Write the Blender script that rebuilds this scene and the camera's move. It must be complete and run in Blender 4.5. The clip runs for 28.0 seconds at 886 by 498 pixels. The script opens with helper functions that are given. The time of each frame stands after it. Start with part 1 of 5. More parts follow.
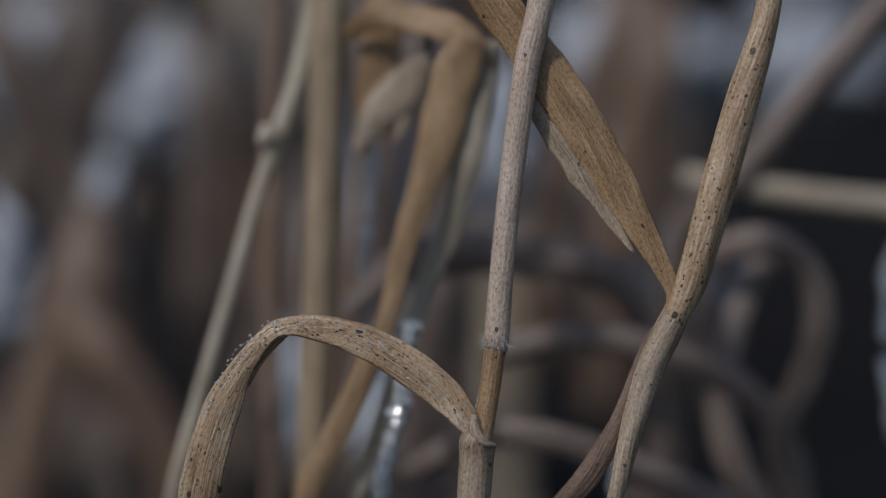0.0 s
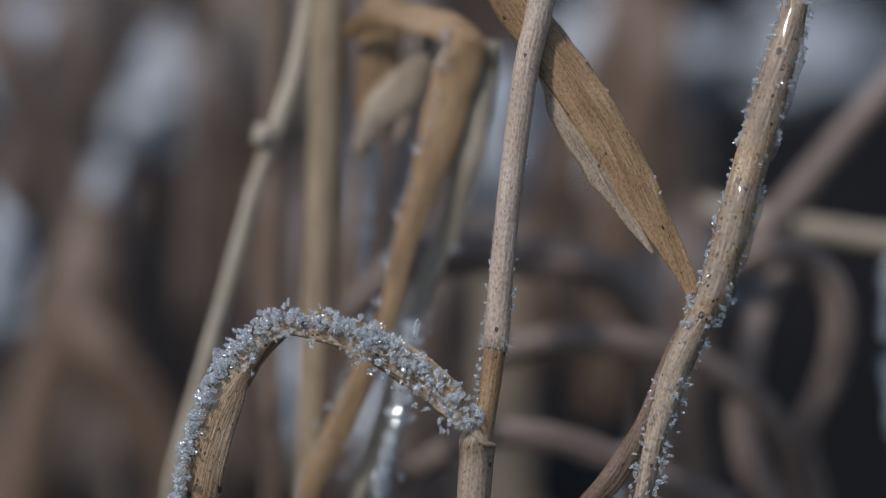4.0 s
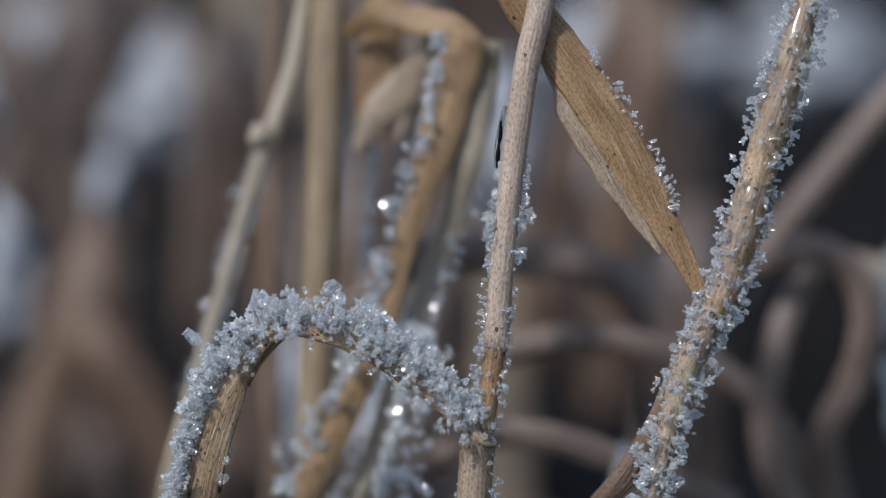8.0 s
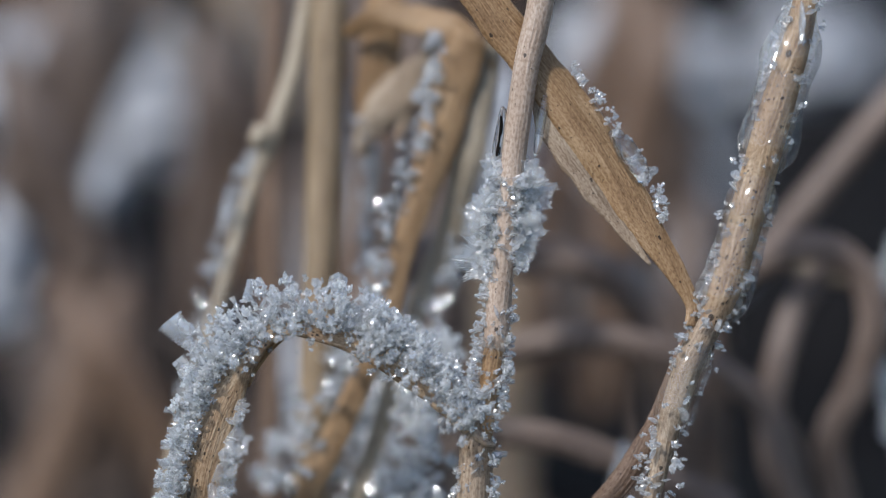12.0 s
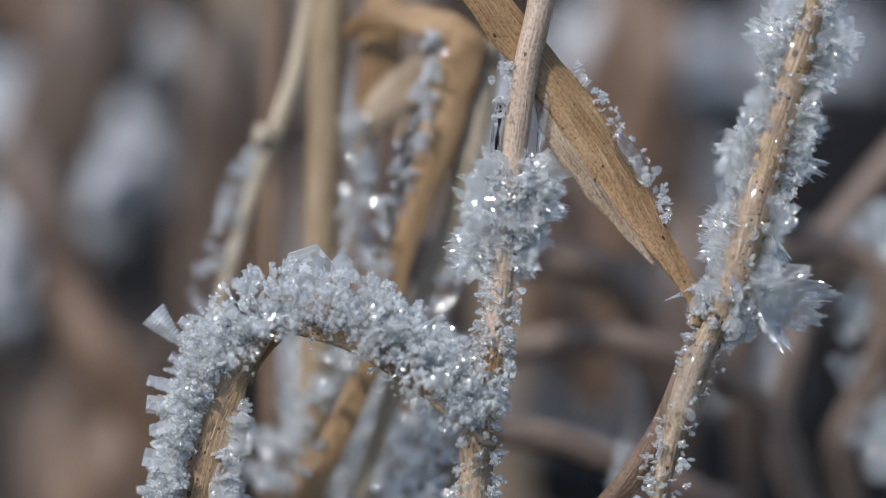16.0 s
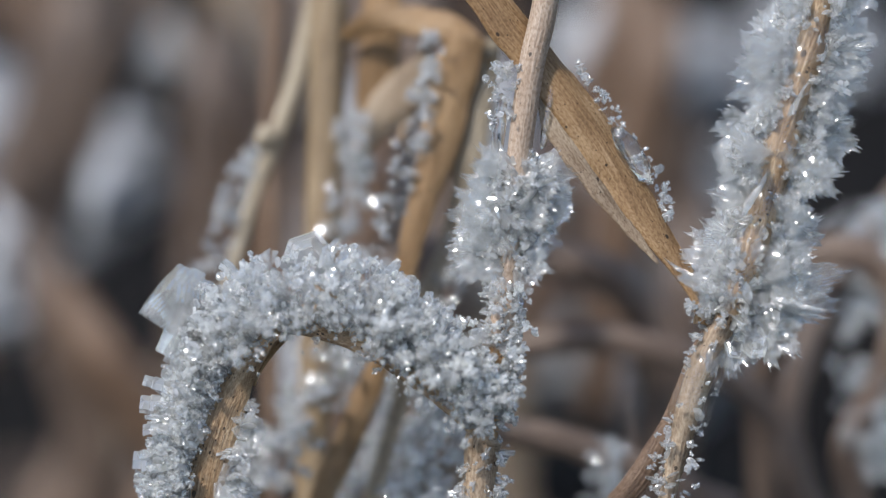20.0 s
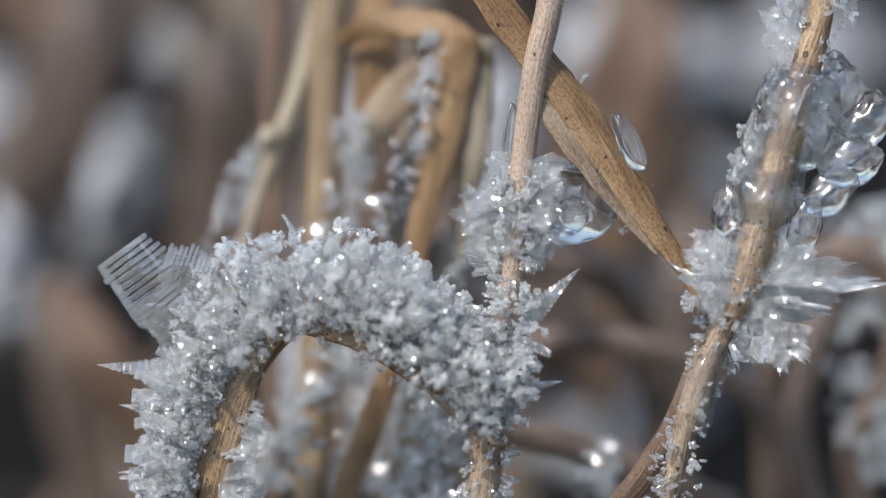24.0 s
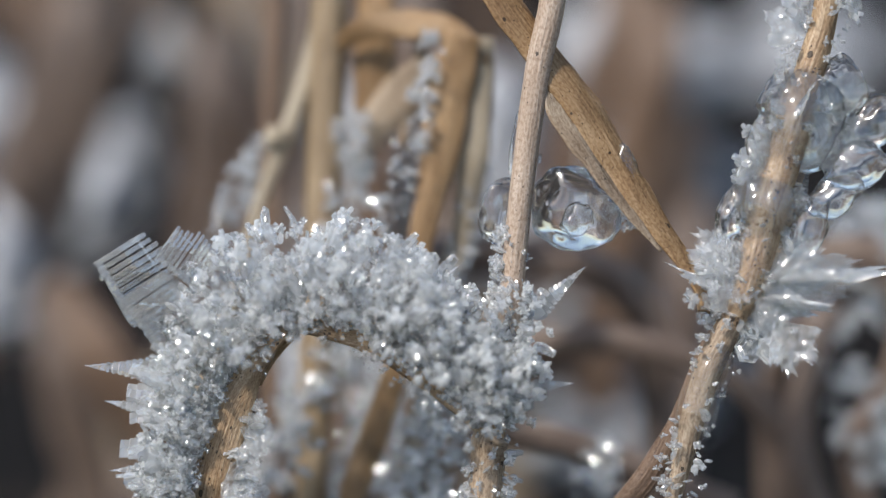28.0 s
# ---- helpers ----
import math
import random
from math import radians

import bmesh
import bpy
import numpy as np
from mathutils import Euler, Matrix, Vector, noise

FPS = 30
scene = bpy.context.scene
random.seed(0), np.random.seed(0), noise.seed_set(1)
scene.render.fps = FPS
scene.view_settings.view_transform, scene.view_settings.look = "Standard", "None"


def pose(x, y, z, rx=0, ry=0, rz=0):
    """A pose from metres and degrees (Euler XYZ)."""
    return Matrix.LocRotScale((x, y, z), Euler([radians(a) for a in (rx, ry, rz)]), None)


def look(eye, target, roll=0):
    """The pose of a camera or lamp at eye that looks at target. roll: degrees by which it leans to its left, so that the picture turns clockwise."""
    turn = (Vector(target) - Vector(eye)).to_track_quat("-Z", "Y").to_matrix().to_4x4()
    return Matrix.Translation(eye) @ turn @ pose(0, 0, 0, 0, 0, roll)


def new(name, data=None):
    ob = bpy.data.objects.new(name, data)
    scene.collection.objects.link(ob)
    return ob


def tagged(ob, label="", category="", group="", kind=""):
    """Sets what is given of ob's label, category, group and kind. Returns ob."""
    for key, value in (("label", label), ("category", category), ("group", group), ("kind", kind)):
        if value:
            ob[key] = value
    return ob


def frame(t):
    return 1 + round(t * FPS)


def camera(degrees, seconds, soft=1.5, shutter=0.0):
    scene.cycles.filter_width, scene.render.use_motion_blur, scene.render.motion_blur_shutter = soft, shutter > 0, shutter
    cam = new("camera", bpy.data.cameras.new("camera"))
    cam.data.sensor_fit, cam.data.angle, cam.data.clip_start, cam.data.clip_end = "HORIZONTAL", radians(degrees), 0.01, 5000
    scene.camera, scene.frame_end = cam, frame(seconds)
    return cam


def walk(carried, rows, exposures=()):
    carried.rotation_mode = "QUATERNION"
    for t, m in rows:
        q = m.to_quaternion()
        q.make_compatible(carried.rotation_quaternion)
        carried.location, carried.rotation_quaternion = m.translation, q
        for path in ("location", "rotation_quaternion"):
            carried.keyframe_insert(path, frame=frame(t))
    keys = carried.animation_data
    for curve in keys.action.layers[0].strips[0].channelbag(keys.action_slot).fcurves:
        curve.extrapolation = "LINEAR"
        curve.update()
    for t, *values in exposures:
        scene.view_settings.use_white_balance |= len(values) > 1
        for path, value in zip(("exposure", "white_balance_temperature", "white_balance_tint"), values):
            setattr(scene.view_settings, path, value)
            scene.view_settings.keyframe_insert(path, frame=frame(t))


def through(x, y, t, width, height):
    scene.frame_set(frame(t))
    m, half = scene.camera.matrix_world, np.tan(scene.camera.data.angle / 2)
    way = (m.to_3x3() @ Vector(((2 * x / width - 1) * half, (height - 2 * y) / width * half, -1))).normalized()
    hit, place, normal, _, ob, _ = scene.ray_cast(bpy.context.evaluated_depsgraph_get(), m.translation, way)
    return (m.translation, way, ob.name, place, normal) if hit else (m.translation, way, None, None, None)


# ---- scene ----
# ---- the camera: it stands still, leaning down at dry grass, with a macro lens ----
MM = 0.001
LEAN = radians(15)
SUBJECT = Vector((0, 0, 0.05))
RIGHT = Vector((1, 0, 0))
AWAY = Vector((0, math.cos(LEAN), -math.sin(LEAN)))
UP = Vector((0, math.sin(LEAN), math.cos(LEAN)))
STAND = 280.0
EYE = SUBJECT - AWAY * STAND * MM

cam = camera(11.02, 28.0, soft=1.2)
cam.data.dof.use_dof = True
cam.data.dof.focus_distance = STAND * MM
cam.data.dof.aperture_fstop = 10.5
walk(cam, [(0.0, look(EYE, SUBJECT)), (28.0, look(EYE, SUBJECT))],
     exposures=[(0.0, -0.5, 6250, 10), (3.5, -0.15, 6250, 10), (8.0, 0.12, 6250, 10), (12.0, 0.32, 6350, 10), (17.0, 0.42, 6600, 10), (22.0, 0.48, 6750, 10), (25.0, 0.5, 6850, 10), (28.0, 0.52, 6900, 10)])

# light goes through many layers of ice
scene.cycles.transparent_max_bounces = 32
scene.cycles.max_bounces = 16
scene.cycles.diffuse_bounces = 8
scene.cycles.transmission_bounces = 16

# ---- world and sun: a bright hazy winter sky ----
SUN_EL, SUN_AZ = radians(52), radians(-132)
world = bpy.data.worlds.new("sky")
scene.world = world
world.use_nodes = True
wn = world.node_tree.nodes
sky = wn.new("ShaderNodeTexSky")
sky.sky_type = "NISHITA"
sky.sun_disc = False
sky.sun_elevation, sky.sun_rotation = SUN_EL, SUN_AZ
sky.air_density, sky.dust_density = 1.0, 1.0
wn["Background"].inputs[1].default_value = 0.15
world.node_tree.links.new(sky.outputs[0], wn["Background"].inputs[0])
sun = new("sun", bpy.data.lights.new("sun", "SUN"))
sun.data.energy, sun.data.angle, sun.data.color = 3.1, radians(4), (1.0, 0.98, 0.95)
toward_sun = Vector((math.sin(SUN_AZ) * math.cos(SUN_EL), math.cos(SUN_AZ) * math.cos(SUN_EL), math.sin(SUN_EL)))
sun.matrix_world = look(SUBJECT + toward_sun, SUBJECT)


# ---- materials ----
def material(name):
    m = bpy.data.materials.new(name)
    m.use_nodes = True
    t = m.node_tree
    return m, t, t.nodes["Principled BSDF"], t.nodes["Material Output"]


def ramp(t, stops, fac):
    r = t.nodes.new("ShaderNodeValToRGB")
    while len(r.color_ramp.elements) < len(stops):
        r.color_ramp.elements.new(0.5)
    for e, (p, c) in zip(r.color_ramp.elements, stops):
        e.position, e.color = p, (*c, 1)
    t.links.new(fac, r.inputs[0])
    return r.outputs[0]


def noise_of(t, coords, scale, stretch=(1, 1, 1), detail=4.0):
    mp = t.nodes.new("ShaderNodeMapping")
    mp.inputs["Scale"].default_value = stretch
    t.links.new(coords, mp.inputs[0])
    n = t.nodes.new("ShaderNodeTexNoise")
    n.inputs["Scale"].default_value = scale
    n.inputs["Detail"].default_value = detail
    t.links.new(mp.outputs[0], n.inputs["Vector"])
    return n.outputs[0]


def blend(t, mode, fac, a, b):
    x = t.nodes.new("ShaderNodeMix")
    x.data_type, x.blend_type = "RGBA", mode
    for socket, v in ((x.inputs[0], fac), (x.inputs[6], a), (x.inputs[7], b)):
        if hasattr(v, "is_output"):
            t.links.new(v, socket)
        elif isinstance(v, tuple):
            socket.default_value = (*v, 1)
        else:
            socket.default_value = v
    return x.outputs[2]


def arith(t, op, a, b):
    x = t.nodes.new("ShaderNodeMath")
    x.operation = op
    for socket, v in zip(x.inputs, (a, b)):
        if hasattr(v, "is_output"):
            t.links.new(v, socket)
        else:
            socket.default_value = v
    return x.outputs[0]


def straw(name, pale, mid, dark, spots=0.5, through=0.25):
    """Dry grass: long fibres, veins, dark specks of mould, a little light through it. The UV map is in millimetres: across, along."""
    m, t, p, out = material(name)
    uv = t.nodes.new("ShaderNodeUVMap").outputs[0]
    info = t.nodes.new("ShaderNodeObjectInfo").outputs["Random"]
    fibre = noise_of(t, uv, 1.0, (9, 0.3, 1), 8)
    stain = noise_of(t, uv, 1.0, (0.5, 0.16, 1), 4)
    colour = ramp(t, [(0.34, dark), (0.5, mid), (0.64, pale)], arith(t, "ADD", arith(t, "MULTIPLY", fibre, 0.5), arith(t, "MULTIPLY", stain, 0.52)))
    colour = blend(t, "MULTIPLY", arith(t, "MULTIPLY", info, 0.35), colour, (0.72, 0.66, 0.6))
    grain = noise_of(t, uv, 3.0, (3, 1.2, 1), 5)
    colour = blend(t, "MULTIPLY", ramp(t, [(0.38, (0.55, 0.55, 0.55)), (0.55, (0, 0, 0))], grain), colour, (0.45, 0.36, 0.28))
    spot = None
    for scale, size, keep in ((1.05, 0.09, 0.6), (2.3, 0.11, 0.66), (4.5, 0.14, 0.72)):
        mp = t.nodes.new("ShaderNodeMapping")
        mp.inputs["Scale"].default_value = (1.0, 0.55, 1)
        t.links.new(uv, mp.inputs[0])
        v = t.nodes.new("ShaderNodeTexVoronoi")
        v.inputs["Scale"].default_value = scale
        t.links.new(mp.outputs[0], v.inputs["Vector"])
        sep = t.nodes.new("ShaderNodeSeparateColor")
        t.links.new(v.outputs["Color"], sep.inputs[0])
        near = arith(t, "LESS_THAN", arith(t, "ADD", v.outputs["Distance"], arith(t, "MULTIPLY", grain, 0.12)), size + 0.06 + (0.05 if spots > 0.8 else 0.0))
        s = arith(t, "MULTIPLY", near, arith(t, "GREATER_THAN", sep.outputs[0], keep + 0.45 * (0.5 - spots)))
        spot = s if spot is None else arith(t, "MAXIMUM", spot, s)
    colour = blend(t, "MIX", arith(t, "MULTIPLY", spot, 0.88), colour, (0.022, 0.014, 0.01))
    t.links.new(colour, p.inputs["Base Color"])
    p.inputs["Roughness"].default_value = 0.42
    p.inputs["Specular IOR Level"].default_value = 0.45
    bump = t.nodes.new("ShaderNodeBump")
    bump.inputs["Strength"].default_value, bump.inputs["Distance"].default_value = 0.7, 0.00012
    t.links.new(arith(t, "ADD", fibre, arith(t, "MULTIPLY", grain, 0.6)), bump.inputs["Height"])
    t.links.new(bump.outputs[0], p.inputs["Normal"])
    tr = t.nodes.new("ShaderNodeBsdfTranslucent")
    t.links.new(colour, tr.inputs[0])
    mix = t.nodes.new("ShaderNodeMixShader")
    mix.inputs[0].default_value = through
    t.links.new(p.outputs[0], mix.inputs[1])
    t.links.new(tr.outputs[0], mix.inputs[2])
    t.links.new(mix.outputs[0], out.inputs[0])
    return m


def ice(name, open_share, glass, white, gloss, cells=5.0, tilt=0.9, rough=0.14):
    """Ice: shares of clear see-through, bending glass, frosted white that lets light through, and small mirror-like facets, whose
    turn changes from cell to cell of the crystal (cells to a crystal's length, tilt of the facets)."""
    m, t, p, out = material(name)
    t.nodes.remove(p)
    co = t.nodes.new("ShaderNodeTexCoord").outputs["Object"]
    info = t.nodes.new("ShaderNodeObjectInfo").outputs["Random"]
    n = noise_of(t, co, 2.2, (1, 1, 1), 5)
    bump = t.nodes.new("ShaderNodeBump")
    bump.inputs["Strength"].default_value, bump.inputs["Distance"].default_value = 0.5, 0.00004
    t.links.new(n, bump.inputs["Height"])
    normal = bump.outputs[0]
    if cells:
        cell = t.nodes.new("ShaderNodeTexVoronoi")
        cell.inputs["Scale"].default_value = cells
        t.links.new(co, cell.inputs["Vector"])

        def vector(op, a, b):
            x = t.nodes.new("ShaderNodeVectorMath")
            x.operation = op
            for socket, v in zip(x.inputs, (a, b)):
                if hasattr(v, "is_output"):
                    t.links.new(v, socket)
                elif v is not None:
                    socket.default_value = v
            return x.outputs[0]

        turned = vector("MULTIPLY", vector("SUBTRACT", cell.outputs["Color"], (0.5, 0.5, 0.5)), (tilt, tilt, tilt))
        normal = vector("NORMALIZE", vector("ADD", bump.outputs[0], turned), None)
    g = t.nodes.new("ShaderNodeBsdfGlass")
    g.inputs["IOR"].default_value, g.inputs["Roughness"].default_value = 1.31, 0.01
    g.inputs["Color"].default_value = (0.99, 0.994, 0.998, 1)
    t.links.new(normal, g.inputs["Normal"])
    if glass >= 1:
        t.links.new(g.outputs[0], out.inputs[0])
        return m
    d = t.nodes.new("ShaderNodeBsdfDiffuse")
    tr = t.nodes.new("ShaderNodeBsdfTranslucent")
    for b in (d, tr):
        b.inputs[0].default_value = (0.965, 0.98, 0.98, 1)
        t.links.new(normal, b.inputs["Normal"])
    sh = t.nodes.new("ShaderNodeBsdfGlossy")
    sh.inputs["Roughness"].default_value = rough
    t.links.new(normal, sh.inputs["Normal"])
    see = t.nodes.new("ShaderNodeBsdfTransparent")

    def mixed(share, a, b):
        x = t.nodes.new("ShaderNodeMixShader")
        if hasattr(share, "is_output"):
            t.links.new(share, x.inputs[0])
        else:
            x.inputs[0].default_value = share
        t.links.new(a.outputs[0], x.inputs[1])
        t.links.new(b.outputs[0], x.inputs[2])
        return x

    frosted = mixed(0.66, d, tr)
    shiny = mixed(gloss / (gloss + white), frosted, sh)
    body = mixed(glass / (glass + gloss + white), shiny, g)
    spread = arith(t, "ADD", open_share - 0.15, arith(t, "MULTIPLY", arith(t, "ADD", info, n), 0.15))
    t.links.new(mixed(spread, body, see).outputs[0], out.inputs[0])
    return m


def earth(name, stops, scale, rough, height):
    m, t, p, out = material(name)
    co = t.nodes.new("ShaderNodeTexCoord").outputs["Object"]
    a = noise_of(t, co, scale, (1, 1, 1), 8)
    b = noise_of(t, co, scale * 9, (1, 1, 1), 5)
    both = arith(t, "ADD", arith(t, "MULTIPLY", a, 0.7), arith(t, "MULTIPLY", b, 0.3))
    t.links.new(ramp(t, stops, both), p.inputs["Base Color"])
    p.inputs["Roughness"].default_value = rough
    p.inputs["Specular IOR Level"].default_value = 0.08
    bump = t.nodes.new("ShaderNodeBump")
    bump.inputs["Strength"].default_value, bump.inputs["Distance"].default_value = 1.0, height
    t.links.new(both, bump.inputs["Height"])
    t.links.new(bump.outputs[0], p.inputs["Normal"])
    return m


STRAW = straw("dry_straw", (0.6, 0.5, 0.38), (0.42, 0.325, 0.235), (0.22, 0.155, 0.1), 0.75)
CULM = straw("pinkish_culm", (0.56, 0.46, 0.38), (0.47, 0.365, 0.285), (0.34, 0.25, 0.185), 0.5, 0.15)
GOLD = straw("golden_leaf", (0.61, 0.43, 0.255), (0.44, 0.285, 0.15), (0.22, 0.125, 0.06), 0.55, 0.35)
SPOTTED = straw("spotted_straw", (0.64, 0.505, 0.355), (0.46, 0.32, 0.195), (0.2, 0.12, 0.062), 1.0)
OCHRE = straw("ochre_stem", (0.38, 0.29, 0.19), (0.28, 0.205, 0.125), (0.17, 0.115, 0.07), 0.2, 0.1)
LITTER = straw("brown_litter", (0.33, 0.26, 0.22), (0.22, 0.165, 0.137), (0.11, 0.08, 0.065), 0.3)
# the litter colours at about three quarters, for leaves on the left
DARK_LITTER = straw("dark_litter", (0.25, 0.195, 0.165), (0.165, 0.122, 0.1), (0.08, 0.058, 0.047), 0.3)
RUST = straw("rusty_leaf", (0.32, 0.225, 0.165), (0.22, 0.145, 0.1), (0.11, 0.07, 0.05), 0.3)
PALE = straw("bleached_straw", (0.6, 0.53, 0.42), (0.48, 0.41, 0.31), (0.3, 0.24, 0.17), 0.2)
FROST = ice("white_frost", 0.3, 0.04, 0.46, 0.16, 6.0, 1.4, 0.13)
GLASSY = ice("glassy_frost", 0.46, 0.05, 0.28, 0.22, 6.0, 1.4, 0.13)
SLAB = ice("striped_ice", 0.6, 0.06, 0.16, 0.2, 2.0, 0.4, 0.1)
CLEAR = ice("clear_ice", 0.2, 0.9, 0.02, 0.1, 0)
WATER = ice("water_film", 0.68, 0.85, 0.005, 0.15, 0)
PLATE = ice("plate_ice", 0.5, 0.05, 0.25, 0.19, 6.0, 1.3, 0.11)
FEATHER = ice("feather_ice", 0.64, 0.03, 0.22, 0.13, 12.0, 1.3, 0.13)
# Snow toned down to grey: the shade it lies in is in the colour.
SNOW = earth("shade_grey_snow", [(0.3, (0.34, 0.35, 0.375)), (0.7, (0.48, 0.49, 0.515))], 180, 0.6, 0.0006)
# Nearly black: the deep shade between the grass is mixed into the soil colour.
SOIL = earth("shade_dark_soil", [(0.35, (0.003, 0.003, 0.003)), (0.6, (0.009, 0.007, 0.006)), (0.78, (0.025, 0.018, 0.014))], 60, 0.9, 0.002)
HAIR = straw("pale_hair", (0.6, 0.57, 0.52), (0.5, 0.47, 0.43), (0.4, 0.37, 0.33), 0.0, 0.4)


# ---- building tools ----
def at(u, v, d):
    """A point u mm to the right and v mm up the leaning plane through the subject, d mm behind it along the line of sight."""
    k = 1 + d / STAND
    return SUBJECT + (RIGHT * u * k + UP * v * k + AWAY * d) * MM


def origin_of(ob):
    o = Vector((0, 0, 0))
    while ob:
        o += ob.location
        ob = ob.parent
    return o


def thing(name, loc, label, category, group=""):
    ob = new(name)
    ob.empty_display_size = 0.002
    ob.location = loc
    return tagged(ob, label, category, group)


def part(name, bm, mat, parent, label="", smooth=True):
    me = bpy.data.meshes.new(name)
    if parent:
        bmesh.ops.translate(bm, vec=-origin_of(parent), verts=bm.verts)
    bm.to_mesh(me)
    bm.free()
    if smooth:
        me.shade_smooth()
    me.materials.append(mat)
    ob = new(name, me)
    ob.parent = parent
    return tagged(ob, label)


def spline(points, n):
    """Points along a smooth curve through the given ones (tuples of any length), n for each span."""
    p = [np.array(q, float) for q in points]
    p = [2 * p[0] - p[1]] + p + [2 * p[-1] - p[-2]]
    made = []
    for i in range(1, len(p) - 2):
        for k in range(n):
            t = k / n
            made.append(0.5 * (2 * p[i] + (p[i + 1] - p[i - 1]) * t + (2 * p[i - 1] - 5 * p[i] + 4 * p[i + 1] - p[i + 2]) * t * t
                               + (3 * p[i] - p[i - 1] - 3 * p[i + 1] + p[i + 2]) * t ** 3))
    made.append(p[-2])
    return made


def sweep(points, section, n=8):
    """A tube along points (u, v, d, width in mm, roll in degrees); section(w, along) gives its outline (side, front) in mm."""
    rows = spline(points, n)
    place = [at(*r[:3]) for r in rows]
    bm = bmesh.new()
    uv = bm.loops.layers.uv.new("UVMap")
    rings, along, run = [], [], 0.0
    for i, r in enumerate(rows):
        a, b = place[max(i - 1, 0)], place[min(i + 1, len(rows) - 1)]
        t = (b - a).normalized()
        if i:
            run += (place[i] - place[i - 1]).length / MM
        side = t.cross(-AWAY).normalized()
        front = side.cross(t).normalized()
        turn = Matrix.Rotation(radians(r[4]), 3, t)
        side, front = turn @ side, turn @ front
        rings.append([bm.verts.new(place[i] + (side * s + front * f) * MM) for s, f in section(max(r[3], 0.02), run)])
        along.append(run)
    m = len(rings[0])
    for i in range(len(rings) - 1):
        for k in range(m):
            f = bm.faces.new((rings[i][k], rings[i][(k + 1) % m], rings[i + 1][(k + 1) % m], rings[i + 1][k]))
            w = max(rows[i][3], 0.3)
            for lp, (x, y) in zip(f.loops, ((k, i), (k + 1, i), (k + 1, i + 1), (k, i + 1))):
                lp[uv].uv = (x / m * w * 2.2, along[y])
    bm.faces.new(rings[0][::-1])
    bm.faces.new(rings[-1])
    bmesh.ops.recalc_face_normals(bm, faces=bm.faces)
    return bm


def round_section(ribs=0.03, m=20, phase=0.0):
    """A culm: round, with fine ribs along it and slight unevenness."""
    def outline(w, run):
        got = []
        for k in range(m):
            a = 2 * math.pi * k / m
            r = w / 2 * (1 + ribs * (1 if k % 2 else -1) + 0.05 * noise.noise((math.cos(a) * 1.3, math.sin(a) * 1.3 + phase, run * 0.35)))
            got.append((r * math.cos(a), r * math.sin(a)))
        return got
    return outline


def blade_section(bow=0.25, thick=0.16, ribs=7, phase=0.0, ragged=0.05):
    """A leaf blade: a bowed strip with raised veins, uneven edges and real thickness."""
    m = ribs * 2 + 1

    def outline(w, run):
        upper, lower = [], []
        w2 = w / 2 * (1 + ragged * 2 * noise.noise((phase, 3.1, run * 0.6)))
        b = bow * (1 + 0.8 * noise.noise((phase, 8.2, run * 0.25)))
        for k in range(m):
            x = -1 + 2 * k / (m - 1)
            lift = -b * w * x * x + 0.035 * w * noise.noise((x * 1.5 + phase, run * 0.5, 1.0))
            vein = (0.07 if k % 2 else -0.03) * min(w, 1.4)
            h = thick * (1 - 0.75 * x * x) / 2
            upper.append((x * w2, lift + vein + h))
            lower.append((x * w2, lift + vein - h))
        return upper + lower[::-1]
    return outline


def lump(centre, size, seed, rough=0.3, detail=3, freq=1.6, sharp=False):
    """A knobbly body round centre, size (u, v, d) half extents in mm."""
    bm = bmesh.new()
    bmesh.ops.create_icosphere(bm, subdivisions=detail, radius=1)
    for v in bm.verts:
        q = v.co * freq + Vector((seed * 3.7, seed * 1.3, 0))
        k = 1 + rough * noise.fractal(q, 1.0, 2.0, 3)
        c = v.co * k
        v.co = centre + (RIGHT * c.x * size[0] + UP * c.z * size[1] + AWAY * c.y * size[2]) * MM
    return bm


